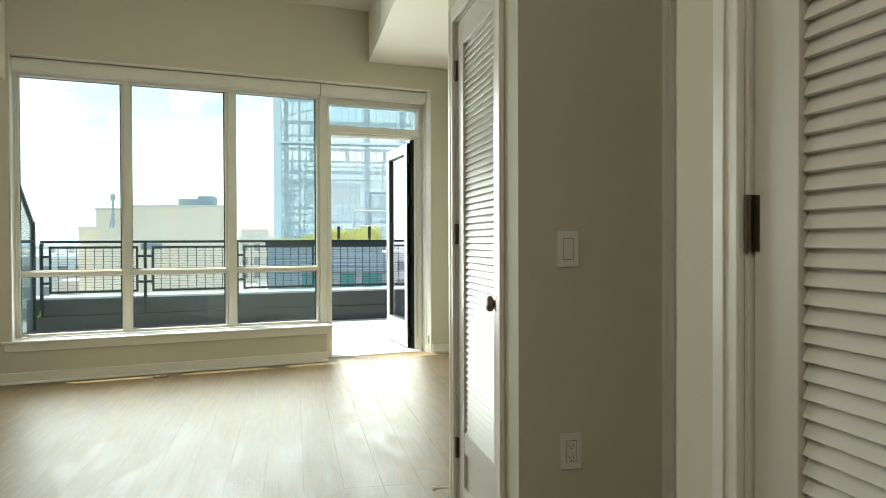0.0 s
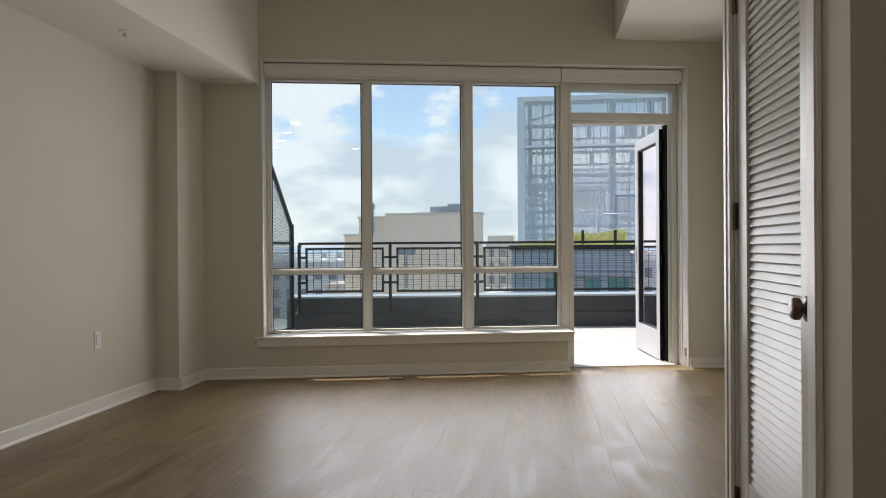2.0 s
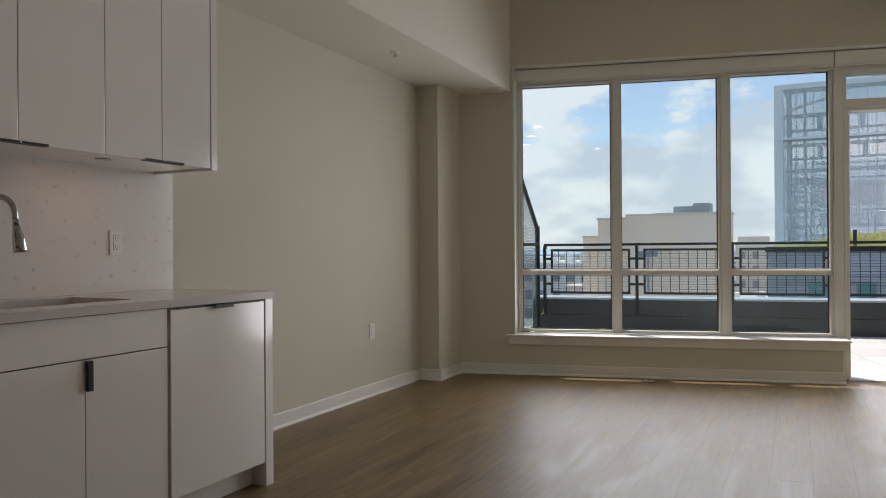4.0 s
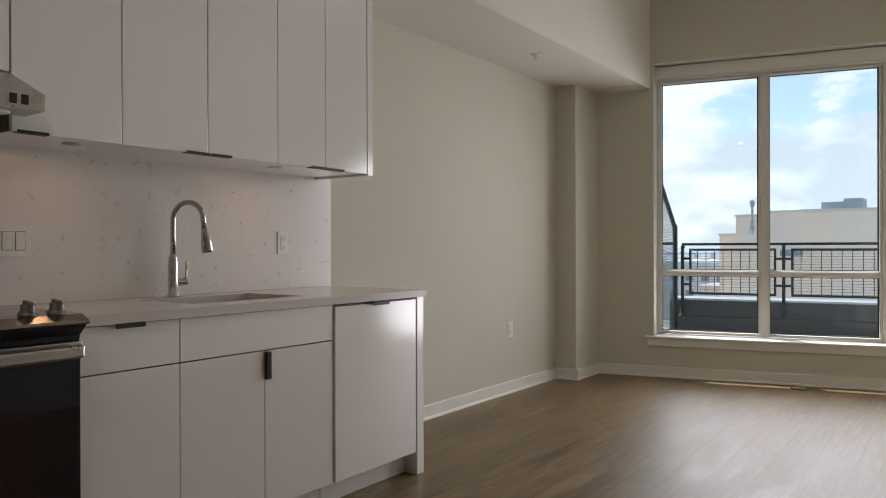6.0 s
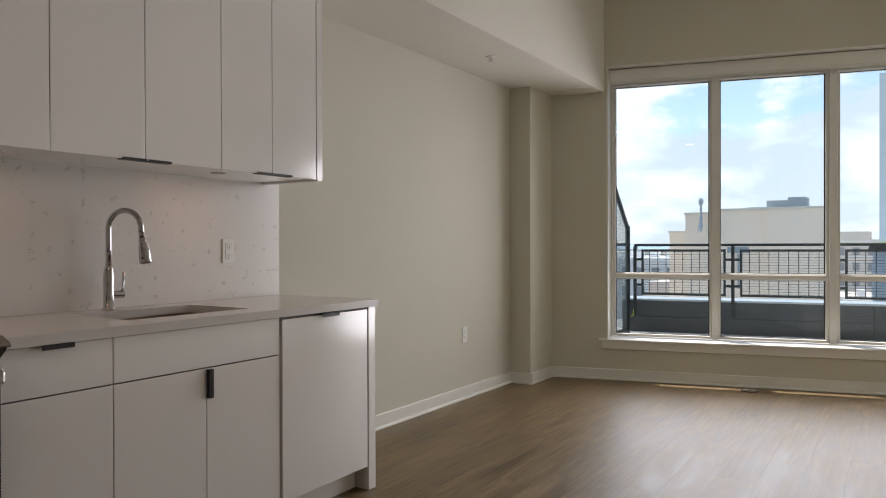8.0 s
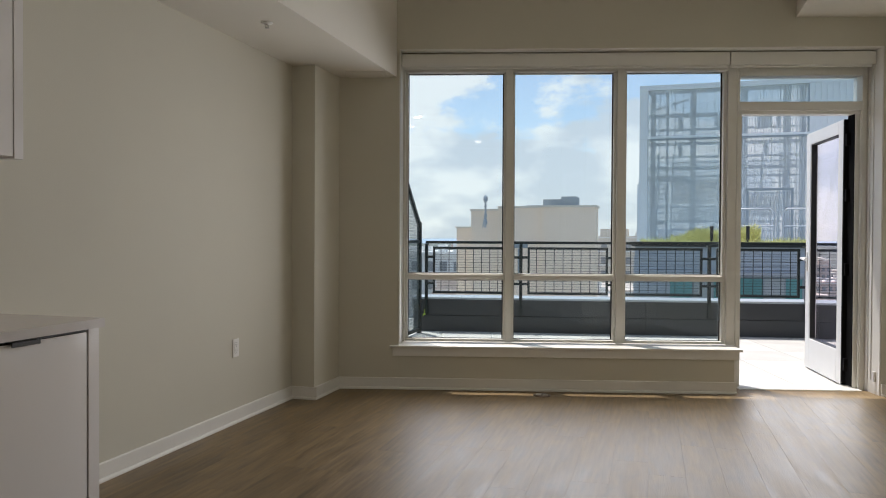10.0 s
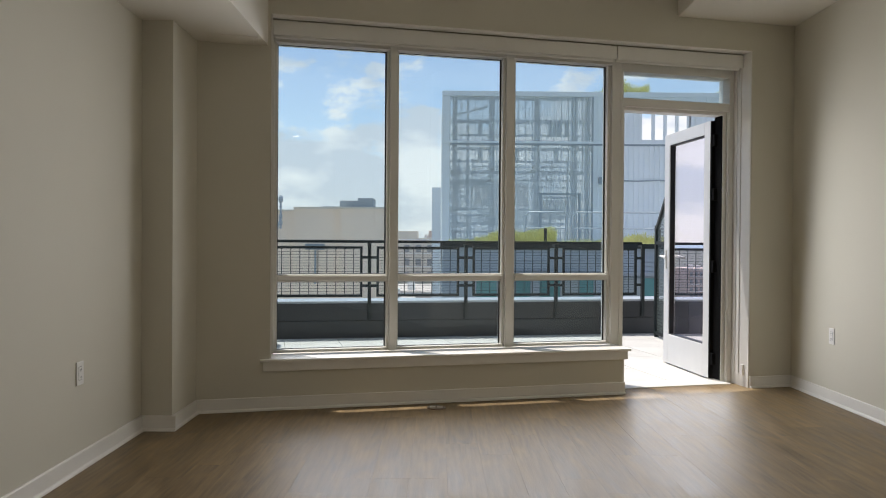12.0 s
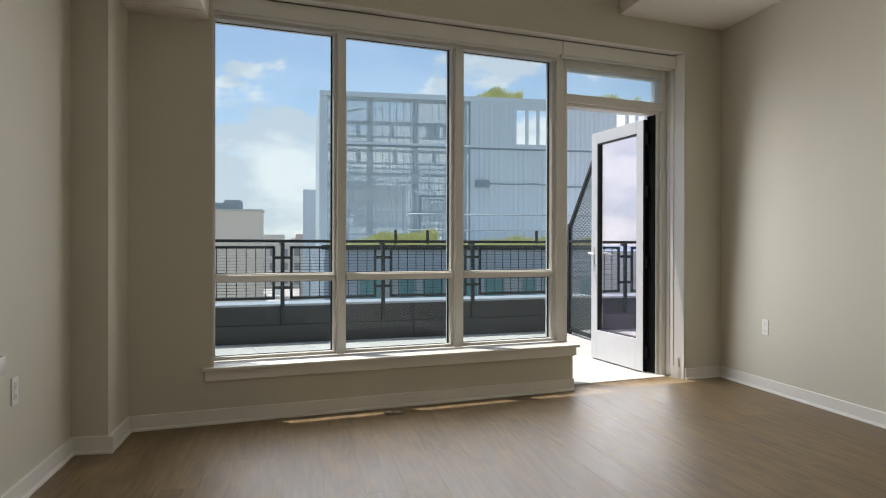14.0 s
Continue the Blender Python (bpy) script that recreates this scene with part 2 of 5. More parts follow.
def add(bm, tmp, m=None):
    if m is not None:
        tmp.transform(m)
    me = bpy.data.meshes.new("tmp")
    tmp.to_mesh(me)
    tmp.free()
    bm.from_mesh(me)
    bpy.data.meshes.remove(me)


def rod(bm, p, q, r, seg=12, r2=None, m=None):
    """A round bar from p to q."""
    p, q = Vector(p), Vector(q)
    tmp = bmesh.new()
    bmesh.ops.create_cone(tmp, cap_ends=True, segments=seg, radius1=r, radius2=r if r2 is None else r2, depth=(q - p).length)
    tmp.transform(Matrix.Translation((p + q) / 2) @ (q - p).to_track_quat("Z", "Y").to_matrix().to_4x4())
    add(bm, tmp, m)
    return bm


def lathe(bm, prof, seg=24, m=None):
    """A turned body from (radius, height) pairs."""
    tmp = bmesh.new()
    rings = []
    for r, z in prof:
        rings.append([tmp.verts.new((r * math.cos(2 * math.pi * i / seg), r * math.sin(2 * math.pi * i / seg), z)) for i in range(seg)])
    for a, b in zip(rings, rings[1:]):
        for i in range(seg):
            tmp.faces.new((a[i], a[(i + 1) % seg], b[(i + 1) % seg], b[i]))
    tmp.faces.new(rings[0][::-1])
    tmp.faces.new(rings[-1])
    for f in tmp.faces:
        f.smooth = len(f.verts) == 4
    add(bm, tmp, m)
    return bm


def tube(bm, pts, r, seg=12, m=None):
    """A bent pipe through the points."""
    tmp = bmesh.new()
    pts = [Vector(p) for p in pts]
    rings, side = [], None
    for i, p in enumerate(pts):
        d = (pts[min(i + 1, len(pts) - 1)] - pts[max(i - 1, 0)]).normalized()
        if side is None:
            side = d.orthogonal().normalized()
        side = (side - d * side.dot(d)).normalized()
        up = d.cross(side)
        rr = r[i] if isinstance(r, (list, tuple)) else r
        rings.append([tmp.verts.new(p + side * rr * math.cos(2 * math.pi * k / seg) + up * rr * math.sin(2 * math.pi * k / seg)) for k in range(seg)])
    for a, b in zip(rings, rings[1:]):
        for k in range(seg):
            f = tmp.faces.new((a[k], a[(k + 1) % seg], b[(k + 1) % seg], b[k]))
            f.smooth = True
    tmp.faces.new(rings[0][::-1])
    tmp.faces.new(rings[-1])
    add(bm, tmp, m)
    return bm


def prism(bm, outline, x0, x1, m=None):
    """A profile in the y-z plane, drawn out from x0 to x1."""
    tmp = bmesh.new()
    a = [tmp.verts.new((x0, y, z)) for y, z in outline]
    b = [tmp.verts.new((x1, y, z)) for y, z in outline]
    k = len(outline)
    tmp.faces.new(a)
    tmp.faces.new(b[::-1])
    for i in range(k):
        tmp.faces.new((a[i], b[i], b[(i + 1) % k], a[(i + 1) % k]))
    bmesh.ops.recalc_face_normals(tmp, faces=tmp.faces[:])
    add(bm, tmp, m)
    return bm


def part(name, bm, material, parent=None, label="", m=None, kind=""):
    """Links a bmesh as one mesh object, under a thing or a part if one is given."""
    me = bpy.data.meshes.new(name)
    bm.to_mesh(me)
    bm.free()
    me.materials.append(material)
    ob = new(name, me)
    if parent is not None:
        ob.parent = parent
    if m is not None:
        ob.matrix_basis = m
    return tagged(ob, label, "", "", kind)


def B(*boxes, m=None):
    """One bmesh of several blocks, each (x0, x1, y0, y1, z0, z1[, bevel])."""
    bm = bmesh.new()
    for b in boxes:
        box(bm, *b, m=m)
    return bm


def thing(name, m, label, category, group=""):
    ob = new(name)
    ob.empty_display_size = 0.1
    ob.matrix_world = m
    return tagged(ob, label, category, group)


def structure(name, bm, material, m=None, label=""):
    return tagged(part(name, bm, material, None, "", m), label, "", "", "structure")


# ---- the room's shell ----
XL, XR, YB, ZC, ZS, ZR = -2.856, 1.765, -4.4, 3.37, 2.448, 2.885
structure("subfloor", B((XL - 0.3, 3.2, YB - 0.2, 7.6, -0.30, -0.012)), M_SUBFLOOR)
structure("wall_left", B((XL - 0.2, XL, YB - 0.2, 6.6, -0.3, ZC)), M_WALL)
structure("wall_back", B((XL, 3.2, YB - 0.2, YB, -0.3, ZC)), M_WALL)
structure("wall_right", B((XR, XR + 0.2, 3.16, 7.75, -0.3, ZC)), M_WALL)
structure("wall_pier", B((XL, -2.672, 5.85, 6.45, -0.01, ZS)), M_WALL, label="beige painted pier in the corner by the window")
# window wall: blocks round the opening
structure("wall_window", B((-0.35, 0.47, 0, 0.38, -0.3, ZC), (0.47, 4.17, 0, 0.38, 2.665, ZC), (4.17, 5.2, 0, 0.38, -0.3, ZC), (0.47, 3.07, 0, 0.38, -0.3, 0.325), m=W), M_WALL)
# closet block beside the entry and its door walls
for b_ in ((0.70, 0.82, 3.03, 3.155, -0.01, ZC), (0.70, 0.82, 2.13, 2.32, -0.01, ZC), (0.70, 0.82, 2.32, 3.03, 2.085, ZC),
                           (0.82, XR, 3.035, 3.155, -0.01, ZC), (0.82, 1.235, 2.13, 2.25, -0.01, ZC)):
    structure("wall_closet", B(b_), M_WALL)
for b_ in ((0.70, 0.82, 0.965, 1.17, -0.01, ZC), (0.70, 0.82, -0.9, 0.275, -0.01, ZC), (0.70, 0.82, 0.275, 0.965, 2.085, ZC),
                          (0.82, 1.235, 1.05, 1.17, -0.01, ZC), (0.82, 3.0, -0.9, -0.78, -0.01, ZC)):
    structure("wall_entry", B(b_), M_WALL)
for b_ in ((1.235, 1.355, 2.10, 2.25, -0.01, ZC), (1.235, 1.355, 1.05, 1.29, -0.01, ZC), (1.235, 1.355, 1.29, 2.10, 2.085, ZC)):
    structure("wall_alcove", B(b_), M_WALL)
structure("wall_closing", B((3.0, 3.2, YB, 3.2, -0.3, ZC), (1.765, 3.0, 3.1, 3.2, -0.3, ZC)), M_WALL)
cl_ = W @ Vector((-0.35, 0.36, 0)), W @ Vector((5.1, 0.36, 0))
structure("ceiling", prism(bmesh.new(), [(YB - 0.2, -3.2), (YB - 0.2, 3.2), (cl_[0].y, 3.2), (cl_[1].y, -cl_[1].x), (cl_[1].y, -3.2)], ZC, ZC + 0.2, m=Matrix(((0, 0, -1, 0), (0, 1, 0, 0), (1, 0, 0, 0), (0, 0, 0, 1)))), M_CEIL)
structure("ceiling_soffit", B((XL, -2.232, YB, 6.40, ZS, ZC)), M_CEIL)
structure("ceiling_chase", B((0.745, XR, 3.155, 7.30, ZR, ZC)), M_CEIL)


def base_run(p, q, m=None):
    """A baseboard run with the room on the right-hand side of the way from p to q."""
    p, q = Vector((*p, 0)), Vector((*q, 0))
    d = q - p
    bm = bmesh.new()
    prof = [(0, 0), (-0.026, 0), (-0.0255, 0.008), (-0.022, 0.014), (-0.014, 0.018), (-0.014, 0.086), (-0.011, 0.090), (0, 0.090)]
    mm = Matrix.Translation(p) @ Matrix.Rotation(math.atan2(d.y, d.x), 4, "Z")
    prism(bm, prof, 0, d.length, m=(m if m is not None else I4) @ mm)
    structure("baseboard", bm, M_TRIM)


base_run((XL, 3.16), (XL, 5.85))
base_run((XL, 5.85), (-2.646, 5.85))
base_run((-2.672, 5.85), (-2.672, 6.285))
base_run((0.0, 0.0), (3.085, 0.0), W)
base_run((4.17, 0.0), (4.60, 0.0), W)
base_run((XR, 7.30), (XR, 3.155))

# ---- window ----
VG = 0.30


def window():
    win = tagged(thing("window_1", W, "", ""), "white vinyl window of three tall and three low panes", "window", "", "structure")
    fr = bmesh.new()
    f0, f1 = 0.215, 0.345
    # outer frame and posts, each stepped towards the glass
    for x0, x1 in ((0.472, 0.497), (1.315, 1.368), (2.203, 2.263), (3.075, 3.145)):
        box(fr, x0, x1, f0, f1, 0.345, 2.655, 0.004)
    for x0, x1 in ((0.497, 0.518), (1.298, 1.315), (1.368, 1.385), (2.183, 2.203), (2.263, 2.285), (3.050, 3.075)):
        box(fr, x0, x1, f0 + 0.03, f1 - 0.01, 0.365, 2.533, 0.003)
    for a, b in ((0.497, 1.315), (1.368, 2.203), (2.263, 3.075)):
        box(fr, a, b, f0 + 0.001, f1, 2.533, 2.655, 0.004)
        box(fr, a, b, f0 + 0.03, f1 - 0.01, 0.345, 0.366, 0.003)
    part("window_frame", fr, M_VINYL, win, "white vinyl frame and mullions")
    rl = bmesh.new()
    for a, b in ((0.518, 1.298), (1.385, 2.183), (2.285, 3.050)):
        box(rl, a, b, f0 + 0.012, f1 - 0.01, 0.858, 0.892, 0.004)
        box(rl, a, b, f0 + 0.03, f1 - 0.012, 0.848, 0.902, 0.003)
    part("window_rail", rl, M_VINYL, win, "white horizontal rail across the lites")
    for a, b in ((0.518, 1.298), (1.385, 2.183), (2.285, 3.050)):
        for z0, z1 in ((0.366, 0.848), (0.902, 2.533)):
            pn = part("pane", B((a - 0.004, b + 0.004, VG, VG + 0.006, z0 - 0.004, z1 + 0.004)), M_GLASS, win)
            pn.visible_shadow = False
            g = B((a, b, VG - 0.008, VG - 0.001, z0, z0 + 0.004), (a, b, VG - 0.008, VG - 0.001, z1 - 0.004, z1), (a, a + 0.005, VG - 0.010, VG - 0.001, z0 + 0.004, z1 - 0.004), (b - 0.009, b, VG - 0.010, VG - 0.001, z0 + 0.004, z1 - 0.004))
            part("gasket", g, M_SLOT, pn)
    part("window_sill", B((0.405, 3.125, -0.035, 0.213, 0.326, 0.345, 0.004)), M_TRIM, win, "white painted sill board")
    part("apron", B((0.425, 3.105, -0.018, -0.0005, 0.262, 0.3255, 0.003)), M_TRIM, win, "white painted apron board")
    return win


window()
# white liner of the reveal and the end of the low wall
structure("trim", B((0.4715, 0.480, 0.002, 0.213, 0.347, 2.664), (4.160, 4.1685, 0.002, 0.36, 0.0, 2.664), (3.0715, 3.083, 0.001, 0.37, 0.091, 0.325), (0.482, 4.158, 0.002, 0.093, 2.659, 2.6645), m=W), M_TRIM)
for a, b in ((0.482, 3.048), (3.056, 4.158)):
    s = thing("roller_shade", W, "white fascia box of a rolled-up roller shade at the window head", "window shade", "roller shades at the window head")
    part("fascia", B((a, b, 0.095, 0.105, 2.550, 2.652, 0.003)), M_VINYL, s)
    part("cassette", B((a + 0.002, b - 0.002, 0.106, 0.19, 2.575, 2.655, 0.004)), M_VINYL, s)
    bm = bmesh.new()
    rod(bm, (a + 0.01, 0.15, 2.556), (b - 0.01, 0.15, 2.556), 0.016)
    part("hem_bar", bm, M_VINYL, s)


def terrace_door():
    dr = tagged(thing("door_1", W, "", ""), "white glazed terrace door standing open outwards, under a transom", "door", "", "structure")
    fr = bmesh.new()
    f0, f1 = 0.215, 0.36
    box(fr, 3.146, 3.170, f0, f1, 0.0, 2.655, 0.003)
    box(fr, 3.170, 3.198, f0 + 0.035, f1, 0.0, 2.193, 0.003)
    box(fr, 4.118, 4.158, f0, f1, 0.0, 2.655, 0.003)
    box(fr, 4.085, 4.118, f0 + 0.035, f1, 0.0, 2.193, 0.003)
    box(fr, 3.170, 4.118, f0, f1 - 0.001, 2.218, 2.285, 0.003)
    box(fr, 3.170, 4.118, f0 + 0.035, f1 - 0.001, 2.193, 2.2175, 0.003)
    box(fr, 3.170, 4.118, f0, f1, 2.490, 2.655, 0.003)
    part("door_frame", fr, M_VINYL, dr, "white vinyl door frame")
    part("jamb_stop", B((4.1535, 4.1595, 0.118, 0.132, 0.1, 2.545, 0.002), (4.1535, 4.1595, 0.168, 0.184, 0.1, 2.545, 0.002), (4.1105, 4.1178, f0 + 0.006, f0 + 0.018, 0.02, 2.19, 0.002)), M_TRIM, dr, "narrow white beads on the door jamb")
    part("weatherstrip", B((4.0795, 4.0848, f0 + 0.045, f1, 0.016, 2.192)), M_RUBBER, dr, "black weatherstrip on the hinge jamb")
    part("threshold", B((3.170, 4.118, 0.16, 0.40, -0.01, 0.007, 0.002)), M_VINYL, dr, "low metal threshold")
    pn = part("transom_pane", B((3.168, 4.119, VG, VG + 0.006, 2.284, 2.491)), M_GLASS, dr)
    pn.visible_shadow = False
    # leaf in its own frame: x from the hinge edge to the free edge
    hinge = W.inverted() @ pose(1.189, 7.578, 0.0, 0, 0, 0)
    a = math.atan2(8.455 - 7.578, 1.083 - 1.189)
    L = Matrix.Translation(hinge.translation) @ Matrix.Rotation(a - radians(13.2), 4, "Z")
    wd, t = 0.885, 0.072
    leaf = part("door_leaf", B((0.0, 0.105, -t, 0, 0.012, 2.17, 0.004), (wd - 0.105, wd, -t, 0, 0.012, 2.17, 0.004), (0.105, wd - 0.105, -t, 0, 0.012, 0.285, 0.003), (0.105, wd - 0.105, -t, 0, 2.065, 2.17, 0.003)), M_LEAFP, dr, "white door leaf with a bottom panel", m=L)
    gl = part("door_pane", B((0.10, wd - 0.10, -t / 2 - 0.004, -t / 2 + 0.004, 0.28, 2.07)), M_GLASSD, leaf, "tall tinted door pane")
    bd = B((0.105, 0.111, -t + 0.01, -0.01, 0.285, 2.065), (wd - 0.111, wd - 0.105, -t + 0.01, -0.01, 0.285, 2.065), (0.111, wd - 0.111, -t + 0.01, -0.01, 0.285, 0.292), (0.111, wd - 0.111, -t + 0.01, -0.01, 2.056, 2.065))
    part("glazing_bead", bd, M_BLACK, leaf, "black glazing bead")
    part("weatherstrip", B((-0.022, -0.0005, -t - 0.045, -0.001, 0.016, 2.166)), M_RUBBER, leaf, "black weatherstrip on the hinge edge")
    for side in (-1, 1):
        h = bmesh.new()
        y = -t - 0.001 if side < 0 else 0.001
        box(h, wd - 0.066, wd - 0.034, min(y, y + side * 0.010), max(y, y + side * 0.010), 0.90, 1.08, 0.003)
        rod(h, (wd - 0.05, y, 1.02), (wd - 0.05, y + side * 0.055, 1.02), 0.011)
        rod(h, (wd - 0.045, y + side * 0.055, 1.02), (wd - 0.17, y + side * 0.060, 1.005), 0.010)
        part("lever_handle", h, M_PLASTIC, leaf, "white lever handle")
    for z in (0.18, 0.95, 1.55, 2.0):
        hb = bmesh.new()
        box(hb, -0.055, -0.0205, -t + 0.004, -0.006, z - 0.05, z + 0.05, 0.003)
        rod(hb, (-0.045, -t - 0.004, z - 0.055), (-0.045, -t - 0.004, z + 0.055), 0.011)
        part("hinge", hb, M_RUBBER, leaf, "black butt hinge")
    return dr


terrace_door()

# ---- kitchen ----
XF, XW = -2.20, XL + 0.021  # cabinet fronts; face of the splashback
COUNTER = 0.893


def pull(parent, y0, y1, z, x=XF, drop=0.012):
    """Black tab pull hooked over a front's edge."""
    bm = B((x - 0.012, x + 0.020, y0, y1, z, z + 0.0035, 0.001), (x + 0.0175, x + 0.0205, y0, y1, z - drop, z, 0.001))
    part("tab_pull", bm, M_BLACK, parent, "black tab pull")


def base_cabinet(y0, y1, drawer, doors, label, sink=False):
    c = thing("base_cabinet", pose(0, y0, 0), label, "kitchen cabinet", "white base cabinets along the wall")
    w = y1 - y0
    top = 0.66 if sink else 0.858
    part("body", B((XL + 0.003, XF - 0.021, 0.002, w - 0.002, 0.105, top)), M_CABIN, c, "cabinet carcass, darkened to shade the door gaps")
    part("toe_kick", B((-2.292, -2.280, 0.001, w - 0.001, 0.0, 0.104)), M_CAB, c, "white recessed toe kick")
    part("drawer_front", B((XF - 0.019, XF, 0.002, w - 0.002, 0.711, 0.858, 0.0015)), M_CAB, c, "glossy white drawer front")
    if not sink:
        pull(c, 0.11, 0.21, 0.8585)
    n = doors
    for i in range(n):
        a, b = w * i / n, w * (i + 1) / n
        d = part("cabinet_door", B((XF - 0.019, XF, a + 0.002, b - 0.002, 0.109, 0.707, 0.0015)), M_CAB, c, "glossy white slab door")
        if sink and i == 1:
            part("door_pull", B((XF + 0.0005, XF + 0.016, a + 0.0, a + 0.008, 0.60, 0.704, 0.001), (XF - 0.002, XF + 0.0165, a + 0.008, a + 0.020, 0.60, 0.704, 0.001)), M_BLACK, d, "black edge pull")
    return c


base_cabinet(1.430, 1.778, True, 1, "glossy white base cabinet with a drawer, beside the range")
base_cabinet(1.778, 2.512, True, 2, "glossy white two-door base cabinet under the sink", sink=True)
base_cabinet(-0.35, 0.655, True, 2, "glossy white base cabinet with slab doors, beside the range")

dw = thing("dishwasher", pose(0, 2.514, 0), "panelled dishwasher with a glossy white front, at the counter's end", "dishwasher")
part("tub", B((XL + 0.05, XF - 0.022, 0.004, 0.566, 0.105, 0.850)), M_STEEL, dw)
part("front_panel", B((XF - 0.020, XF, 0.004, 0.566, 0.111, 0.8500, 0.0015)), M_CAB, dw, "glossy white appliance panel", m=pose(XF, 0.566, 0, 0, 0, 0.8) @ pose(-XF, -0.566, 0))
part("toe_kick", B((-2.292, -2.280, 0.001, 0.569, 0.0, 0.104)), M_CAB, dw)
# a solid black strip gives the recess under the worktop its shade
part("gap_shade_strip", B((XF - 0.060, XF - 0.004, 0.003, 0.567, 0.8525, 0.8605)), M_BLACK, dw, "black strip standing for the shaded gap over the front panel")
pull(dw, 0.235, 0.345, 0.8525)
ep = thing("end_panel", pose(0, 3.086, 0), "white end panel closing the run of base cabinets", "cabinet panel")
part("panel", B((XL + 0.002, XF + 0.002, 0.0, 0.052, 0.0, 0.8595, 0.0015)), M_CAB, ep)
part("foot_block", B((-2.36, -2.2945, -0.03, -0.001, 0.0, 0.104, 0.0015)), M_CAB, ep)


def marble(name, low, high, fleck, ground=(0.79, 0.76, 0.735, 1)):
    """White quartz with faint grey and pinkish flecks in clusters."""
    m = bpy.data.materials.new(name)
    m.use_nodes = True
    nt = m.node_tree
    n, l = nt.nodes.new, nt.links.new
    b = nt.nodes["Principled BSDF"]
    tc = n("ShaderNodeTexCoord")
    wob = n("ShaderNodeTexNoise")
    wob.inputs["Scale"].default_value, wob.inputs["Detail"].default_value, wob.inputs["Roughness"].default_value = 9.0, 6, 0.7
    l(tc.outputs["Object"], wob.inputs["Vector"])
    mixv = n("ShaderNodeMix")
    mixv.data_type = "RGBA"
    mixv.blend_type = "LINEAR_LIGHT"
    mixv.inputs["Factor"].default_value = 0.16
    l(tc.outputs["Object"], mixv.inputs["A"])
    l(wob.outputs["Color"], mixv.inputs["B"])
    vein = n("ShaderNodeTexVoronoi")
    vein.feature = "DISTANCE_TO_EDGE"
    vein.inputs["Scale"].default_value = 15.0
    l(mixv.outputs["Result"], vein.inputs["Vector"])
    thin = n("ShaderNodeMapRange")
    thin.inputs["From Min"].default_value, thin.inputs["From Max"].default_value = 0.0, 0.075
    thin.inputs["To Min"].default_value, thin.inputs["To Max"].default_value = 1.0, 0.0
    l(vein.outputs["Distance"], thin.inputs["Value"])
    where = n("ShaderNodeTexNoise")
    where.inputs["Scale"].default_value, where.inputs["Detail"].default_value = 19.0, 3
    l(tc.outputs["Object"], where.inputs["Vector"])
    mask = n("ShaderNodeMapRange")
    mask.inputs["From Min"].default_value, mask.inputs["From Max"].default_value = low, high
    l(where.outputs["Fac"], mask.inputs["Value"])
    mul = n("ShaderNodeMath")
    mul.operation = "MULTIPLY"
    l(thin.outputs[0], mul.inputs[0])
    l(mask.outputs[0], mul.inputs[1])
    ramp = n("ShaderNodeMix")
    ramp.data_type = "RGBA"
    ramp.inputs["A"].default_value = ground
    ramp.inputs["B"].default_value = (fleck, fleck * 0.95, fleck * 0.95, 1)
    l(mul.outputs[0], ramp.inputs["Factor"])
    l(ramp.outputs["Result"], b.inputs["Base Color"])
    b.inputs["Roughness"].default_value = 0.20
    return m


# same quartz; the worktop's ground is darkened for the dim reflection it shows
M_QUARTZ, M_QUARTZTOP = marble("quartz", 0.61, 0.69, 0.34), marble("quartz_top_dimmed", 0.64, 0.72, 0.45, (0.66, 0.62, 0.595, 1))
XC = XF + 0.016
SX0, SX1, SY0, SY1 = -2.70, -2.335, 1.93, 2.475
ct = thing("worktop", I4, "white quartz worktop with faint grey flecks, over the base cabinets", "countertop")
part("slab", B((XW, SX0, 1.425, 3.150, 0.861, COUNTER), (SX1, XC, 1.425, 3.150, 0.861, COUNTER), (SX0, SX1, 1.425, SY0, 0.861, COUNTER), (SX0, SX1, SY1, 3.150, 0.861, COUNTER)), M_QUARTZTOP, ct)
ct2 = thing("worktop", I4, "white quartz worktop with faint grey flecks, beside the range", "countertop")
part("slab", B((XW, XC, -0.35, 0.656, 0.861, COUNTER)), M_QUARTZTOP, ct2)
bs = thing("splashback", I4, "white quartz splashback with grey flecks, on the wall over the worktop", "backsplash")
part("slab", B((XL + 0.001, XW, -0.35, 3.150, 0.8935, 1.4665)), M_QUARTZ, bs)
sk = thing("sink", I4, "undermount steel sink in the worktop", "sink")
t = 0.004
bm = B((SX0 - t, SX0 + 0.006, SY0 - t, SY1 + t, 0.68, 0.8605), (SX1 - 0.006, SX1 + t, SY0 - t, SY1 + t, 0.68, 0.8605), (SX0 + 0.006, SX1 - 0.006, SY0 - t, SY0 + 0.006, 0.68, 0.8605), (SX0 + 0.006, SX1 - 0.006, SY1 - 0.006, SY1 + t, 0.68, 0.8605), (SX0 - t, SX1 + t, SY0 - t, SY1 + t, 0.672, 0.68))
part("basin", bm, mat("sink_steel", (0.30, 0.23, 0.19), 0.38, metal=0.7, var=0.1, scale=8), sk)
bm = bmesh.new()
lathe(bm, [(0.045, 0.680), (0.045, 0.684), (0.030, 0.684), (0.026, 0.681)], m=Matrix.Translation(((SX0 + SX1) / 2, (SY0 + SY1) / 2, 0)))
part("drain", bm, M_CHROME, sk)

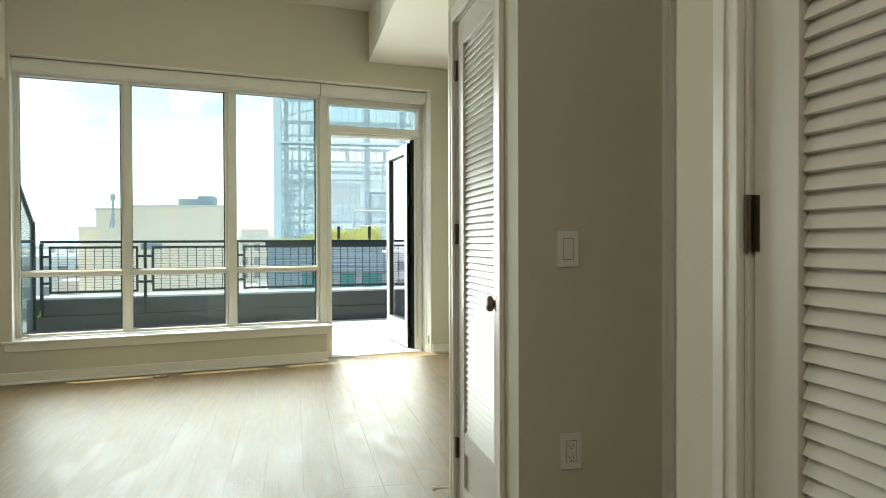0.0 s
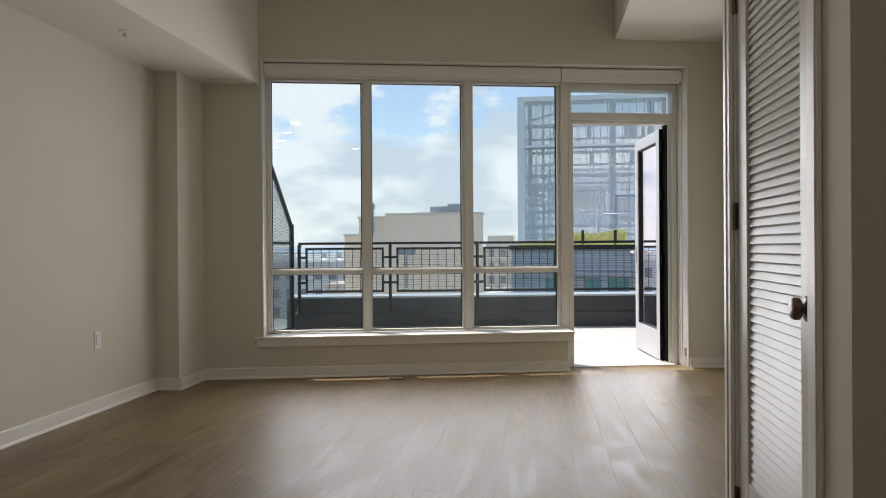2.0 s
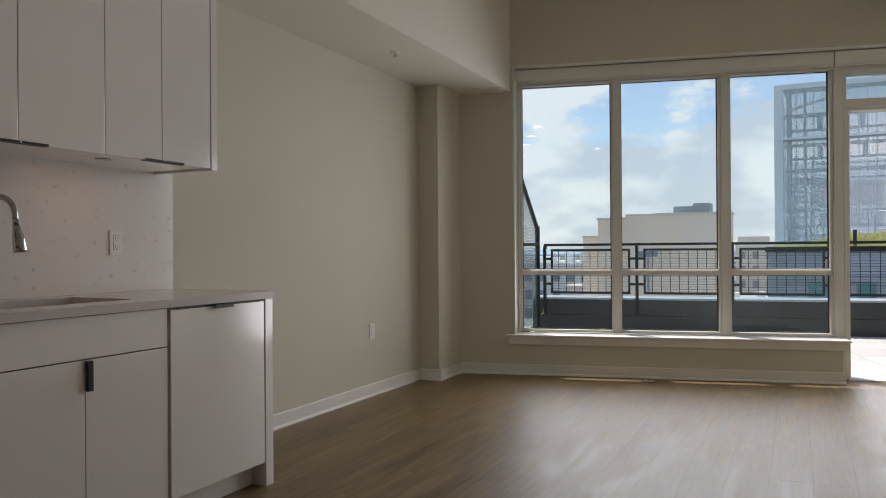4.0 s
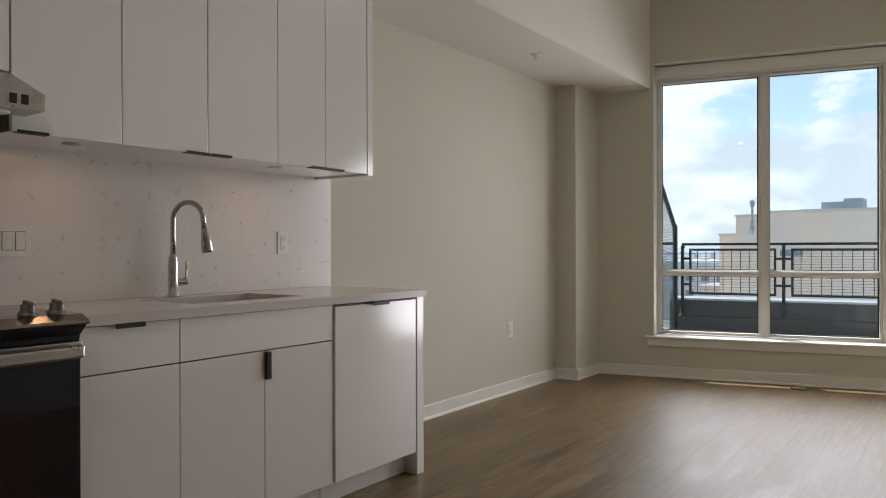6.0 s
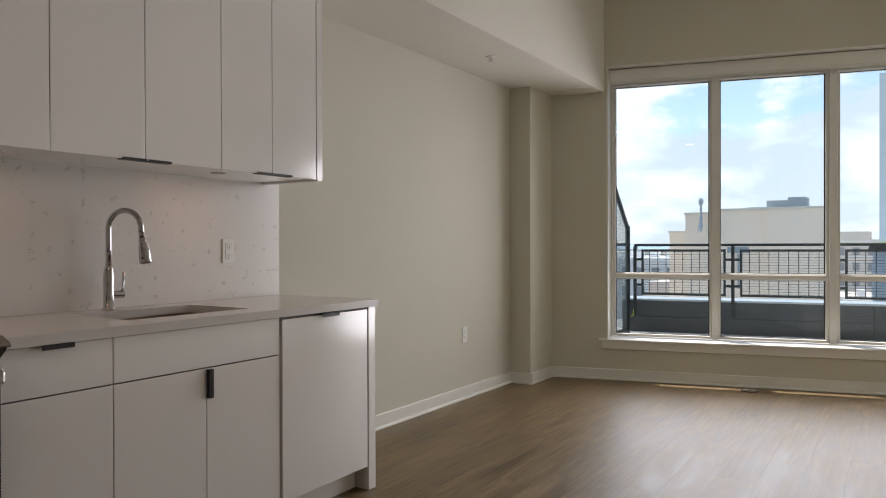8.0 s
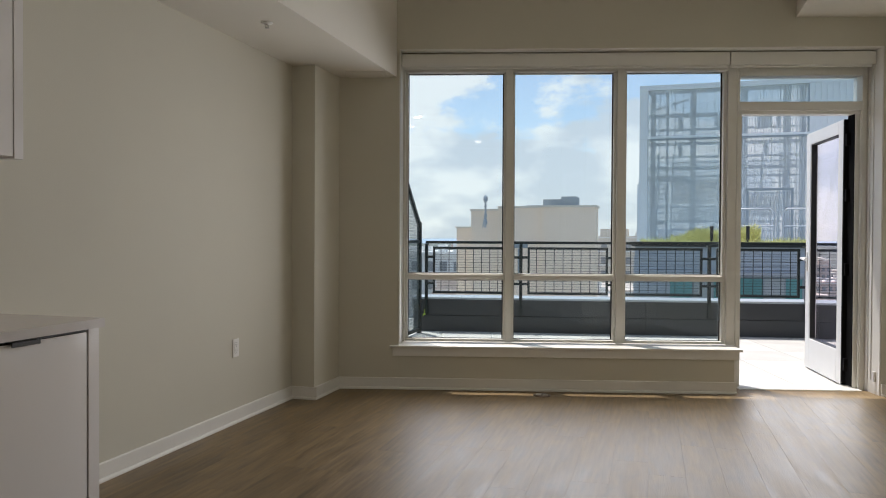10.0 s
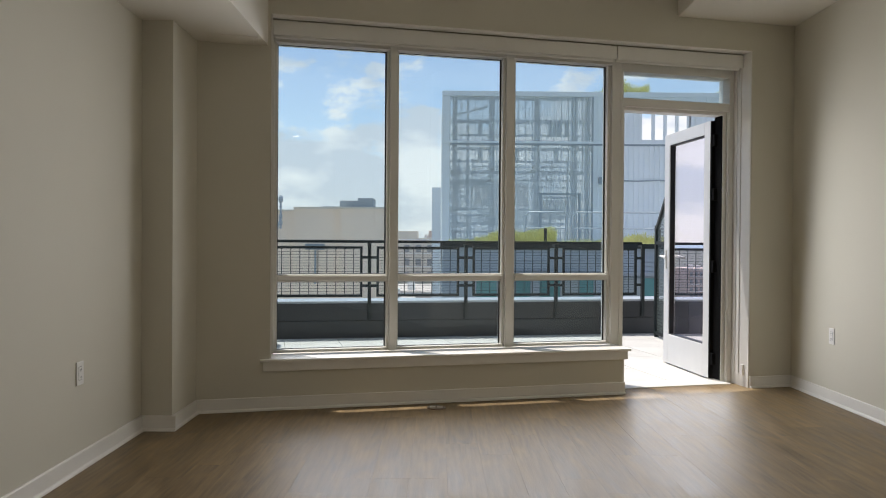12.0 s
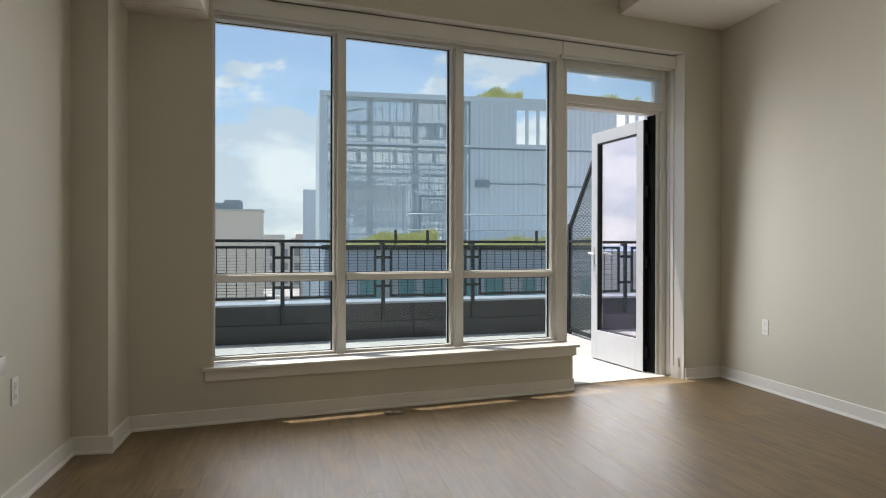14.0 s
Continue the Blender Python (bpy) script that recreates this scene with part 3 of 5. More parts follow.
fc = thing("faucet", pose(-2.765, 2.135, COUNTER), "chrome gooseneck pull-down faucet on the worktop behind the sink", "faucet")
bm = bmesh.new()
lathe(bm, [(0.027, 0.0), (0.027, 0.008), (0.021, 0.012), (0.0195, 0.10), (0.021, 0.13), (0.018, 0.165), (0.0125, 0.18)])
part("faucet_body", bm, M_CHROME, fc)
bm = bmesh.new()
tn = Vector((0.93, 0.36, 0)).normalized()
R = 0.072
pts = [Vector((0, 0, 0.175)), Vector((0, 0, 0.25)), Vector((0, 0, 0.325))]
pts += [tn * (R - R * math.cos(a)) + Vector((0, 0, 0.325 + R * math.sin(a))) for a in [math.pi * k / 14 for k in range(1, 14)]]
end = tn * (2 * R) + Vector((0, 0, 0.325))
pts += [end, end + tn * 0.004 + Vector((0, 0, -0.04))]
tube(bm, pts, 0.0115, 16)
part("neck", bm, M_CHROME, fc)
bm = bmesh.new()
e1 = end + tn * 0.004 + Vector((0, 0, -0.038))
tube(bm, [e1, e1 + tn * 0.004 + Vector((0, 0, -0.02)), e1 + tn * 0.010 + Vector((0, 0, -0.05)), e1 + tn * 0.016 + Vector((0, 0, -0.095)), e1 + tn * 0.017 + Vector((0, 0, -0.102))], [0.013, 0.016, 0.022, 0.0245, 0.020], 16)
part("spray_head", bm, M_CHROME, fc)
bm = bmesh.new()
rod(bm, (0, 0.015, 0.06), (0, 0.062, 0.06), 0.016, 16)
tube(bm, [(0, 0.055, 0.06), (0.003, 0.060, 0.085), (0.004, 0.064, 0.150)], [0.006, 0.005, 0.006], 10)
part("lever", bm, M_CHROME, fc)


def outlet(m, label, slots=True, gangs=("outlet",), group="wall plates"):
    """A wall plate facing its own +y."""
    n = len(gangs)
    w = 0.070 + 0.046 * (n - 1)
    o = thing("wall_plate", m, label, "electrical outlet" if "outlet" in gangs else "light switch", "")
    part("plate", B((-w / 2, w / 2, 0, 0.006, -0.0575, 0.0575, 0.002)), M_PLASTIC, o)
    for i, g in enumerate(gangs):
        cx = (i - (n - 1) / 2) * 0.046
        if g == "switch":
            part("rocker", B((cx - 0.0165, cx + 0.0165, 0.006, 0.0085, -0.033, 0.033, 0.001)), M_PLASTIC, o)
            part("rocker_gap", B((cx - 0.0175, cx + 0.0175, 0.0061, 0.0068, -0.0345, 0.0345)), M_SLOT, o)
        else:
            r = part("receptacle", B((cx - 0.0165, cx + 0.0165, 0.006, 0.0080, -0.033, 0.033, 0.001)), M_PLASTIC, o)
            part("seam", B((cx - 0.0172, cx + 0.0172, 0.0061, 0.0067, -0.034, 0.034)), M_SLOT, o)
            for z in (-0.019, 0.019):
                for q in ((cx - 0.0072, cx - 0.0052, 0.0081, 0.0086, z - 0.004, z + 0.005), (cx + 0.0052, cx + 0.0072, 0.0081, 0.0086, z - 0.004, z + 0.005), (cx - 0.002, cx + 0.002, 0.0081, 0.0086, z - 0.0115, z - 0.0075)):
                    part("slot", B(q), M_SLOT, r, "dark slot")
    return o


E_IN = -90  # a plate on the left wall looks along +x
outlet(pose(XW, 2.805, 1.122, 0, 0, E_IN), "white duplex outlet on the quartz splashback by the sink")
outlet(pose(XW, 1.505, 1.125, 0, 0, E_IN), "white three-gang plate with outlet and two switches", gangs=("switch", "switch", "outlet"))
outlet(pose(XL, 5.09, 0.478, 0, 0, E_IN), "white duplex outlet low on the beige side wall")
outlet(pose(XR, 6.72, 0.478, 0, 0, 90), "white duplex outlet low on the side wall by the terrace door")
outlet(pose(0.862, 2.13, 1.123, 0, 0, 180), "white rocker switch plate on the beige wall by the closet", gangs=("switch",))
outlet(pose(0.872, 2.13, 0.483, 0, 0, 180), "white duplex outlet below the rocker switch on the beige wall")

# wall cabinets
XU, ZU, ZT = -2.467, 1.465, 2.430


def wall_cabinet(y0, y1, doors, label, z0=ZU, pulls=()):
    c = thing("wall_cabinet", pose(0, y0, 0), label, "kitchen cabinet", "white wall cabinets over the worktop")
    w = y1 - y0
    part("body", B((XL + 0.003, XU - 0.021, 0.001, w - 0.001, z0 + 0.003, ZT)), M_CABIN, c, "cabinet carcass, darkened to shade the door gaps")
    part("bottom_panel", B((XL + 0.003, XU - 0.0215, 0.001, w - 0.001, z0 - 0.0, z0 + 0.0028)), M_CAB, c, "white cabinet underside")
    ys = [0.0] + list(doors) + [w]
    for a, b in zip(ys, ys[1:]):
        part("cabinet_door", B((XU - 0.019, XU, a + 0.002, b - 0.002, z0, ZT, 0.0015)), M_CAB, c, "glossy white slab door")
    for a, b in pulls:
        part("tab_pull", B((XU - 0.015, XU + 0.016, a, b, z0 - 0.0035, z0 - 0.0002, 0.001), (XU + 0.0135, XU + 0.0165, a, b, z0 - 0.0002, z0 + 0.006, 0.0008)), M_BLACK, c, "black tab pull")
    return c


wall_cabinet(1.360, 1.731, (), "glossy white single-door wall cabinet beside the range hood", pulls=((0.012, 0.11),))
wall_cabinet(1.731, 2.451, (0.360,), "glossy white two-door wall cabinet over the sink", pulls=((0.255, 0.357), (0.363, 0.465)))
wall_cabinet(2.451, 3.031, (0.289,), "glossy white two-door wall cabinet at the end of the run", pulls=((0.185, 0.286), (0.292, 0.40)))
wall_cabinet(0.600, 1.358, (0.379,), "short glossy white wall cabinet over the range hood", z0=1.651)
wall_cabinet(-0.35, 0.598, (0.475,), "glossy white two-door wall cabinet beside the range hood")
wp = thing("cabinet_end_panel", pose(0, 3.032, 0), "white end panel closing the wall cabinets", "cabinet panel")
part("panel", B((XL + 0.002, XU + 0.002, 0, 0.040, 1.458, ZS - 0.003, 0.0015)), M_CAB, wp)
structure("trim", B((XL + 0.01, XU - 0.03, -0.35, 3.03, ZT + 0.002, ZS - 0.002)), M_CAB)

# range hood
hd = thing("range_hood", pose(0, 0.602, 0), "stainless under-cabinet range hood with two black switches", "range hood")
HX = -2.335  # the hood's front lip
bm = bmesh.new()
box(bm, XW, -2.4695, 0.0, 0.755, 1.520, 1.648)
rows_ = [[bm.verts.new(p) for p in ((-2.469, a, 1.648), (HX, a + da, 1.567), (HX, a + da, 1.516), (-2.469, a + da, 1.516))] for a, da in ((0.0, -0.042), (0.756, 0.042))]
for k in range(4):
    bm.faces.new((rows_[0][k], rows_[0][(k + 1) % 4], rows_[1][(k + 1) % 4], rows_[1][k]))
bm.faces.new(rows_[0][::-1])
bm.faces.new(rows_[1])
bmesh.ops.recalc_face_normals(bm, faces=bm.faces[:])
part("hood_shell", bm, M_STEEL, hd, "brushed stainless hood shell")
for y in (0.706, 0.739):
    part("hood_switch", B((HX - 0.001, HX + 0.004, y - 0.010, y + 0.010, 1.529, 1.559, 0.001)), M_BLACK, hd, "black rocker switch")
part("grease_filter", B((XW + 0.05, -2.50, 0.05, 0.70, 1.508, 1.5195, 0.002)), M_CABIN, hd, "dark grease filter")
bm = bmesh.new()
lathe(bm, [(0.034, 0.0), (0.036, 0.006), (0.026, 0.010)], m=Matrix.Translation((-2.405, 0.690, 1.5055)))
part("lamp_lens", bm, mat_glow("lamp_lens", (0.8, 0.75, 0.7), 0.05), hd, "round hood lamp")

# electric range
rg = thing("range", pose(0, 0.660, 0), "stainless slide-in electric range with a black oven door", "kitchen range")
RX = -2.165
M_KNOB = mat("knob_grey", (0.20, 0.17, 0.15), 0.4, metal=0.6)
part("body", B((XW + 0.005, RX - 0.035, 0.0, 0.760, 0.10, 0.895, 0.002)), M_BLACK, rg)
part("cooktop", B((XW + 0.003, RX - 0.055, 0.0, 0.764, 0.8955, 0.906, 0.003)), M_OVENGL, rg, "black glass cooktop")
bm = bmesh.new()
sw = Matrix(((0, 1, 0, 0), (1, 0, 0, 0), (0, 0, 1, 0), (0, 0, 0, 1)))
prism(bm, [(RX - 0.054, 0.906), (RX - 0.054, 0.876), (RX + 0.032, 0.876), (RX + 0.036, 0.880), (RX + 0.030, 0.888), (RX - 0.010, 0.904)], -0.004, 0.768, m=sw)
bmesh.ops.recalc_face_normals(bm, faces=bm.faces[:])
part("control_panel", bm, mat("panel_steel", (0.34, 0.30, 0.27), 0.22, metal=1.0, var=0.05, scale=12, grain=0.04), rg, "stainless control panel")
for y in (0.624, 0.705, 0.060, 0.141):
    bm = bmesh.new()
    km = pose(RX - 0.034, y, 0.906, 0, 8, 0)
    lathe(bm, [(0.026, 0), (0.0265, 0.007), (0.023, 0.010), (0.0205, 0.013), (0.020, 0.030), (0.018, 0.033)], m=km)
    box(bm, -0.021, 0.021, -0.0075, 0.0075, 0.012, 0.042, 0.003, m=km)
    part("knob", bm, M_KNOB, rg, "round control knob")
bm = bmesh.new()
prism(bm, [(RX - 0.0345, 0.8755), (RX + 0.026, 0.8755), (RX + 0.020, 0.866), (RX - 0.010, 0.842), (RX - 0.014, 0.826), (RX - 0.0345, 0.826)], 0.001, 0.762, m=sw)
bmesh.ops.recalc_face_normals(bm, faces=bm.faces[:])
part("end_cap", bm, M_BLACK, rg, "black tapered underside of the control panel")
od = part("oven_door", B((RX - 0.034, RX + 0.004, 0.003, 0.757, 0.27, 0.822, 0.004)), M_OVENGL, rg, "black glass oven door")
part("door_band", B((RX - 0.030, RX + 0.010, 0.001, 0.759, 0.772, 0.824, 0.003)), M_STEEL, od, "stainless band")
part("door_window", B((RX + 0.0042, RX + 0.0055, 0.13, 0.63, 0.36, 0.64)), mat("oven_window", (0.022, 0.010, 0.009), 0.08), od)
bm = bmesh.new()
for y in (0.05, 0.71):
    box(bm, RX + 0.008, RX + 0.045, y - 0.012, y + 0.012, 0.785, 0.813, 0.004)
box(bm, RX + 0.036, RX + 0.062, 0.018, 0.742, 0.780, 0.818, 0.008)
part("oven_handle", bm, M_STEEL, od, "stainless bar handle")
part("drawer_front", B((RX - 0.034, RX + 0.004, 0.003, 0.757, 0.105, 0.262, 0.004)), M_OVENGL, rg)

# small warm lamp under the wall cabinets
for y in (2.55, 1.62):
    uc = thing("undercabinet_lamp", pose(-2.60, y, 1.4645), "small round lamp under the wall cabinets, glowing warm", "under-cabinet light", "under-cabinet lamps")
    bm = bmesh.new()
    lathe(bm, [(0.030, -0.0025), (0.033, -0.0015), (0.033, 0.0)])
    part("lamp_body", bm, M_STEEL, uc)
for y, pw in ((2.55, PUCK), (1.62, PUCK)):
    d = bpy.data.lights.new("puck", "AREA")
    d.shape, d.size, d.energy, d.color = "DISK", 0.07, pw, (1.0, 0.56, 0.28)
    ob = new("puck", d)
    ob.matrix_world = pose(-2.60, y, 1.4555)


# ---- closet doors ----
def louvre_door(y_hinge, label):
    """A full louvred leaf in the wall plane x = 0.70, running from the hinge towards -y."""
    w, h, t = 0.667, 2.065, 0.035
    m = Matrix.Translation((0.709, y_hinge, 0.012)) @ pose(0, 0, 0, 0, 0, -90)
    # own axes: x from hinge to latch, y into the closet... towards +x of the room
    d = thing("louvered_door", m, label, "louvered door", "white louvred closet doors")
    st = 0.100
    part("stile", B((0.0, st, 0.0, t, 0, h, 0.002)), M_DOORP, d)
    part("stile", B((w - st, w, 0.0, t, 0, h, 0.002)), M_DOORP, d)
    part("rail", B((st, w - st, 0.001, t - 0.001, 1.955, h, 0.002)), M_DOORP, d)
    part("rail", B((st, w - st, 0.001, t - 0.001, 0.245, 0.335, 0.002), (st, w - st, 0.001, t - 0.001, 0.0, 0.10, 0.002)), M_DOORP, d)
    part("bottom_panel", B((st, w - st, 0.012, t - 0.010, 0.10, 0.245)), M_DOORP, d)
    n = 61
    p = (1.955 - 0.335) / n
    bm = bmesh.new()
    box(bm, st + 0.0005, w - st - 0.0005, -0.0038, 0.0038, -0.0190, 0.0190, 0.0012)
    bm.transform(pose(0, 0, 0, -23, 0, 0))
    me = bpy.data.meshes.new("louver")
    bm.to_mesh(me)
    bm.free()
    me.materials.append(M_DOORP)
    for i in range(n):
        s = new("louver", me)
        s.parent = d
        s.matrix_basis = Matrix.Translation((0, t / 2 - 0.001, 0.335 + p * (i + 0.5)))
    for z in (0.245, 1.165, 1.865):
        hb = bmesh.new()
        rod(hb, (-0.003, -0.008, z - 0.044), (-0.004, -0.008, z + 0.044), 0.0065)
        box(hb, -0.003, 0.004, -0.004, 0.02, z - 0.043, z + 0.043)
        box(hb, 0.004, 0.013, -0.0015, 0.001, z - 0.043, z + 0.043)
        part("hinge", hb, M_BRONZE, d, "bronze butt hinge")
    bm = bmesh.new()
    lathe(bm, [(0.030, 0.0), (0.031, 0.004), (0.024, 0.007), (0.012, 0.010), (0.011, 0.012), (0.019, 0.016), (0.0270, 0.021), (0.0270, 0.032), (0.023, 0.038), (0.008, 0.040)], m=Matrix.Translation((w - 0.050, -0.0005, 0.918)) @ pose(0, 0, 0, 90, 0, 0))
    part("door_knob", bm, M_BRONZE, d, "round bronze knob")
    part("latch_plate", B((w, w + 0.0015, 0.004, 0.030, 0.89, 0.946)), M_BRONZE, d)
    return d


louvre_door(3.016, "white louvred closet door with a bronze knob, shut")
louvre_door(0.953, "white louvred closet door beside the entry, shut")


def door_case(y0, y1, name="trim"):
    """Jambs, head and casings round a door in the plane x = 0.70; y0 < y1 the leaf's edges."""
    bm = bmesh.new()
    for a, b in ((y0 - 0.023, y0 - 0.004), (y1 + 0.004, y1 + 0.019)):
        box(bm, 0.701, 0.82, a, b, 0.0, 2.082)
    box(bm, 0.701, 0.82, y0 - 0.004, y1 + 0.004, 2.078, 2.0825)
    for a, b in ((y0 - 0.072, y0 - 0.008), (y1 + 0.010, y1 + 0.074)):
        box(bm, 0.686, 0.6995, a, b, 0.0, 2.150, 0.003)
        c = (a + b) / 2
        box(bm, 0.682, 0.6862, min(c, c + (0.030 if a > y1 else -0.030)), max(c, c + (0.030 if a > y1 else -0.030)), 0.0, 2.149, 0.002)
    box(bm, 0.6865, 0.6995, y0 - 0.008, y1 + 0.010, 2.086, 2.1495, 0.003)
    structure(name, bm, M_TRIM)


door_case(2.349, 3.016)
door_case(0.286, 0.953)
# alcove door frame, its strike plate, and the dark room behind
structure("trim", B((1.186, 1.2215, 2.112, 2.1295, 0, 2.15, 0.003), (1.203, 1.209, 2.107, 2.1125, 0, 2.149, 0.002), (1.222, 1.2345, 2.065, 2.129, 0, 2.15, 0.003), (1.236, 1.36, 2.080, 2.099, 0, 2.08, 0.002), (1.275, 1.325, 2.068, 2.0795, 0, 2.078, 0.002), (1.222, 1.2345, 1.26, 1.32, 0, 2.15, 0.003), (1.2225, 1.2345, 1.32, 2.065, 2.09, 2.15, 0.003)), M_TRIM)
part("strike_plate", B((1.286, 1.312, 2.0665, 2.0678, 0.90, 0.957)), M_BRONZE, thing("door_strike", I4, "bronze strike plate let into the white door jamb", "strike plate"))
structure("wall_closing", B((0.82, 1.2, 2.251, 2.26, 0, 2.4)), M_WALL)

# ---- small things on the window ----
lt = thing("window_latch", W, "small white latch on the window's side frame", "latch")
part("latch", B((0.4975, 0.507, 0.200, 0.2145, 0.44, 0.50, 0.002), (0.499, 0.505, 0.192, 0.1995, 0.455, 0.475, 0.001)), M_PLASTIC, lt)
sn = thing("door_sensor", W, "small white sensor box on the door reveal above the baseboard", "sensor")
part("sensor", B((4.143, 4.1595, 0.05, 0.075, 0.095, 0.175, 0.003)), M_PLASTIC, sn)
sd = thing("cable_strap", pose(-3.0, 9.60, 0.24), "small yellow-green strap tied to the rail's end post", "strap")
part("strap", B((-0.012, 0.012, -0.010, 0.010, 0.0, 0.018, 0.004), (0.0, 0.007, -0.004, 0.004, 0.018, 0.075, 0.002), (-0.022, -0.012, -0.004, 0.004, -0.02, 0.006, 0.002)), mat("strap_green", (0.45, 0.60, 0.08), 0.6), sd)

# ---- ceiling fittings ----
M_LENS = mat_glow("lamp_glow", (1.0, 0.90, 0.78), 12)
for lx, ly in CEILING_LAMPS:
    cl = thing("ceiling_lamp", pose(lx, ly, ZC), "round flush white ceiling lamp, lit", "ceiling light", "flush ceiling lamps")
    bm = bmesh.new()
    lathe(bm, [(0.088, -0.014), (0.095, -0.010), (0.097, 0.0)], 28)
    part("trim_ring", bm, M_PLASTIC, cl)
    bm = bmesh.new()
    lathe(bm, [(0.080, -0.0165), (0.080, -0.0142)], 28)
    part("lens", bm, M_LENS, cl, "glowing lens")
sp = thing("sprinkler", pose(-2.486, 4.829, ZS), "chrome and white pendent sprinkler head in the ceiling soffit", "fire sprinkler", "ceiling sprinklers")
bm = bmesh.new()
lathe(bm, [(0.012, -0.012), (0.030, -0.006), (0.036, 0.0)])
part("escutcheon", bm, M_PLASTIC, sp)
bm = bmesh.new()
rod(bm, (0, 0, -0.004), (0, 0, -0.016), 0.008)
rod(bm, (0.009, 0, -0.014), (0.006, 0, -0.030), 0.0025, 8)
rod(bm, (-0.009, 0, -0.014), (-0.006, 0, -0.030), 0.0025, 8)
lathe(bm, [(0.004, -0.034), (0.014, -0.033), (0.014, -0.031), (0.004, -0.030)], 16)
part("head", bm, M_STEEL, sp)


def grille(m, w, h, label, n, cat="air vent"):
    """A vent in its own x-z plane facing -y."""
    g = thing("air_vent", m, label, cat)
    bm = B((-w / 2, w / 2, -0.006, 0.001, h / 2 - 0.022, h / 2, 0.001), (-w / 2, w / 2, -0.006, 0.001, -h / 2, -h / 2 + 0.022, 0.001), (-w / 2, -w / 2 + 0.022, -0.006, 0.001, -h / 2 + 0.022, h / 2 - 0.022, 0.001), (w / 2 - 0.022, w / 2, -0.006, 0.001, -h / 2 + 0.022, h / 2 - 0.022, 0.001))
    part("frame", bm, M_CEIL, g)
    part("backing", B((-w / 2 + 0.02, w / 2 - 0.02, -0.0004, 0.001, -h / 2 + 0.02, h / 2 - 0.02)), M_SLOT, g)
    for i in range(n):
        z = -h / 2 + 0.022 + (h - 0.044) * (i + 0.5) / n
        part("slat", B((-w / 2 + 0.022, w / 2 - 0.022, -0.004, -0.001, z - (h - 0.044) / n * 0.36, z + (h - 0.044) / n * 0.36), m=None), M_CEIL, g)
    return g


ap = thing("access_panel", pose(-2.42, 6.24, ZS, 0, 0, 13.2), "flush white access panel in the ceiling soffit by the window", "access panel")
part("frame", B((-0.155, 0.155, -0.10, -0.088, -0.005, 0, 0.001), (-0.155, 0.155, 0.088, 0.10, -0.005, 0, 0.001), (-0.155, -0.125, -0.088, 0.088, -0.005, 0, 0.001), (0.125, 0.155, -0.088, 0.088, -0.005, 0, 0.001)), M_CEIL, ap)
part("cover", B((-0.121, 0.121, -0.088, 0.088, -0.004, 0, 0.001)), M_CEIL, ap)
grille(pose(0.745, 6.28, 3.08, 0, 0, -90), 0.42, 0.30, "white return air grille on the side of the ceiling chase", 9)
# floor outlet by the window
fo = thing("floor_outlet", pose(-1.09, 6.485, 0.0), "round metal floor outlet cover set in the plank floor", "floor outlet")
bm = bmesh.new()
lathe(bm, [(0.066, 0.0), (0.066, 0.003), (0.060, 0.005), (0.050, 0.005)], 32)
part("ring", bm, M_BRONZE, fo)
bm = B((-0.045, -0.006, -0.028, 0.028, 0.0045, 0.008, 0.001), (0.006, 0.045, -0.028, 0.028, 0.0045, 0.008, 0.001))
part("flap", bm, M_STEEL, fo)
# door stop on the baseboard by the closet corner
ds = thing("door_stop", pose(0.0, 0.0, 0.0), "small white spring door stop on the baseboard", "door stop")
bm = bmesh.new()
rod(bm, (0.686, 3.12, 0.05), (0.625, 3.12, 0.05), 0.005)
rod(bm, (0.627, 3.12, 0.05), (0.612, 3.12, 0.05), 0.009)
part("stop", bm, M_PLASTIC, ds)

# ---- terrace ----
structure("terrace_slab", B((-3.2, 8.3, 0.382, 5.5, -0.30, -0.035), m=W), M_CONCRETE)
# outer face of this building and its flank, up to the roof
structure("wall_facade", B((-8.0, -0.352, 0.0, 0.38, -25, 6.0), (5.202, 14.0, 0.0, 0.38, -25, 6.0), (-0.352, 5.202, 0.02, 0.38, 3.58, 6.0), m=W), M_CONCRETE)

PX0, PX1 = -0.55, 4.9  # the parapet's stretch along its line
pr = bmesh.new()
box(pr, PX0, PX1, 0.012, 0.40, -0.04, 0.410, m=RAIL)
structure("parapet", pr, M_RAIL)
structure("parapet_coping", B((PX0, PX1, -0.010, 0.44, 0.4105, 0.436, 0.004), m=RAIL), M_COPING)



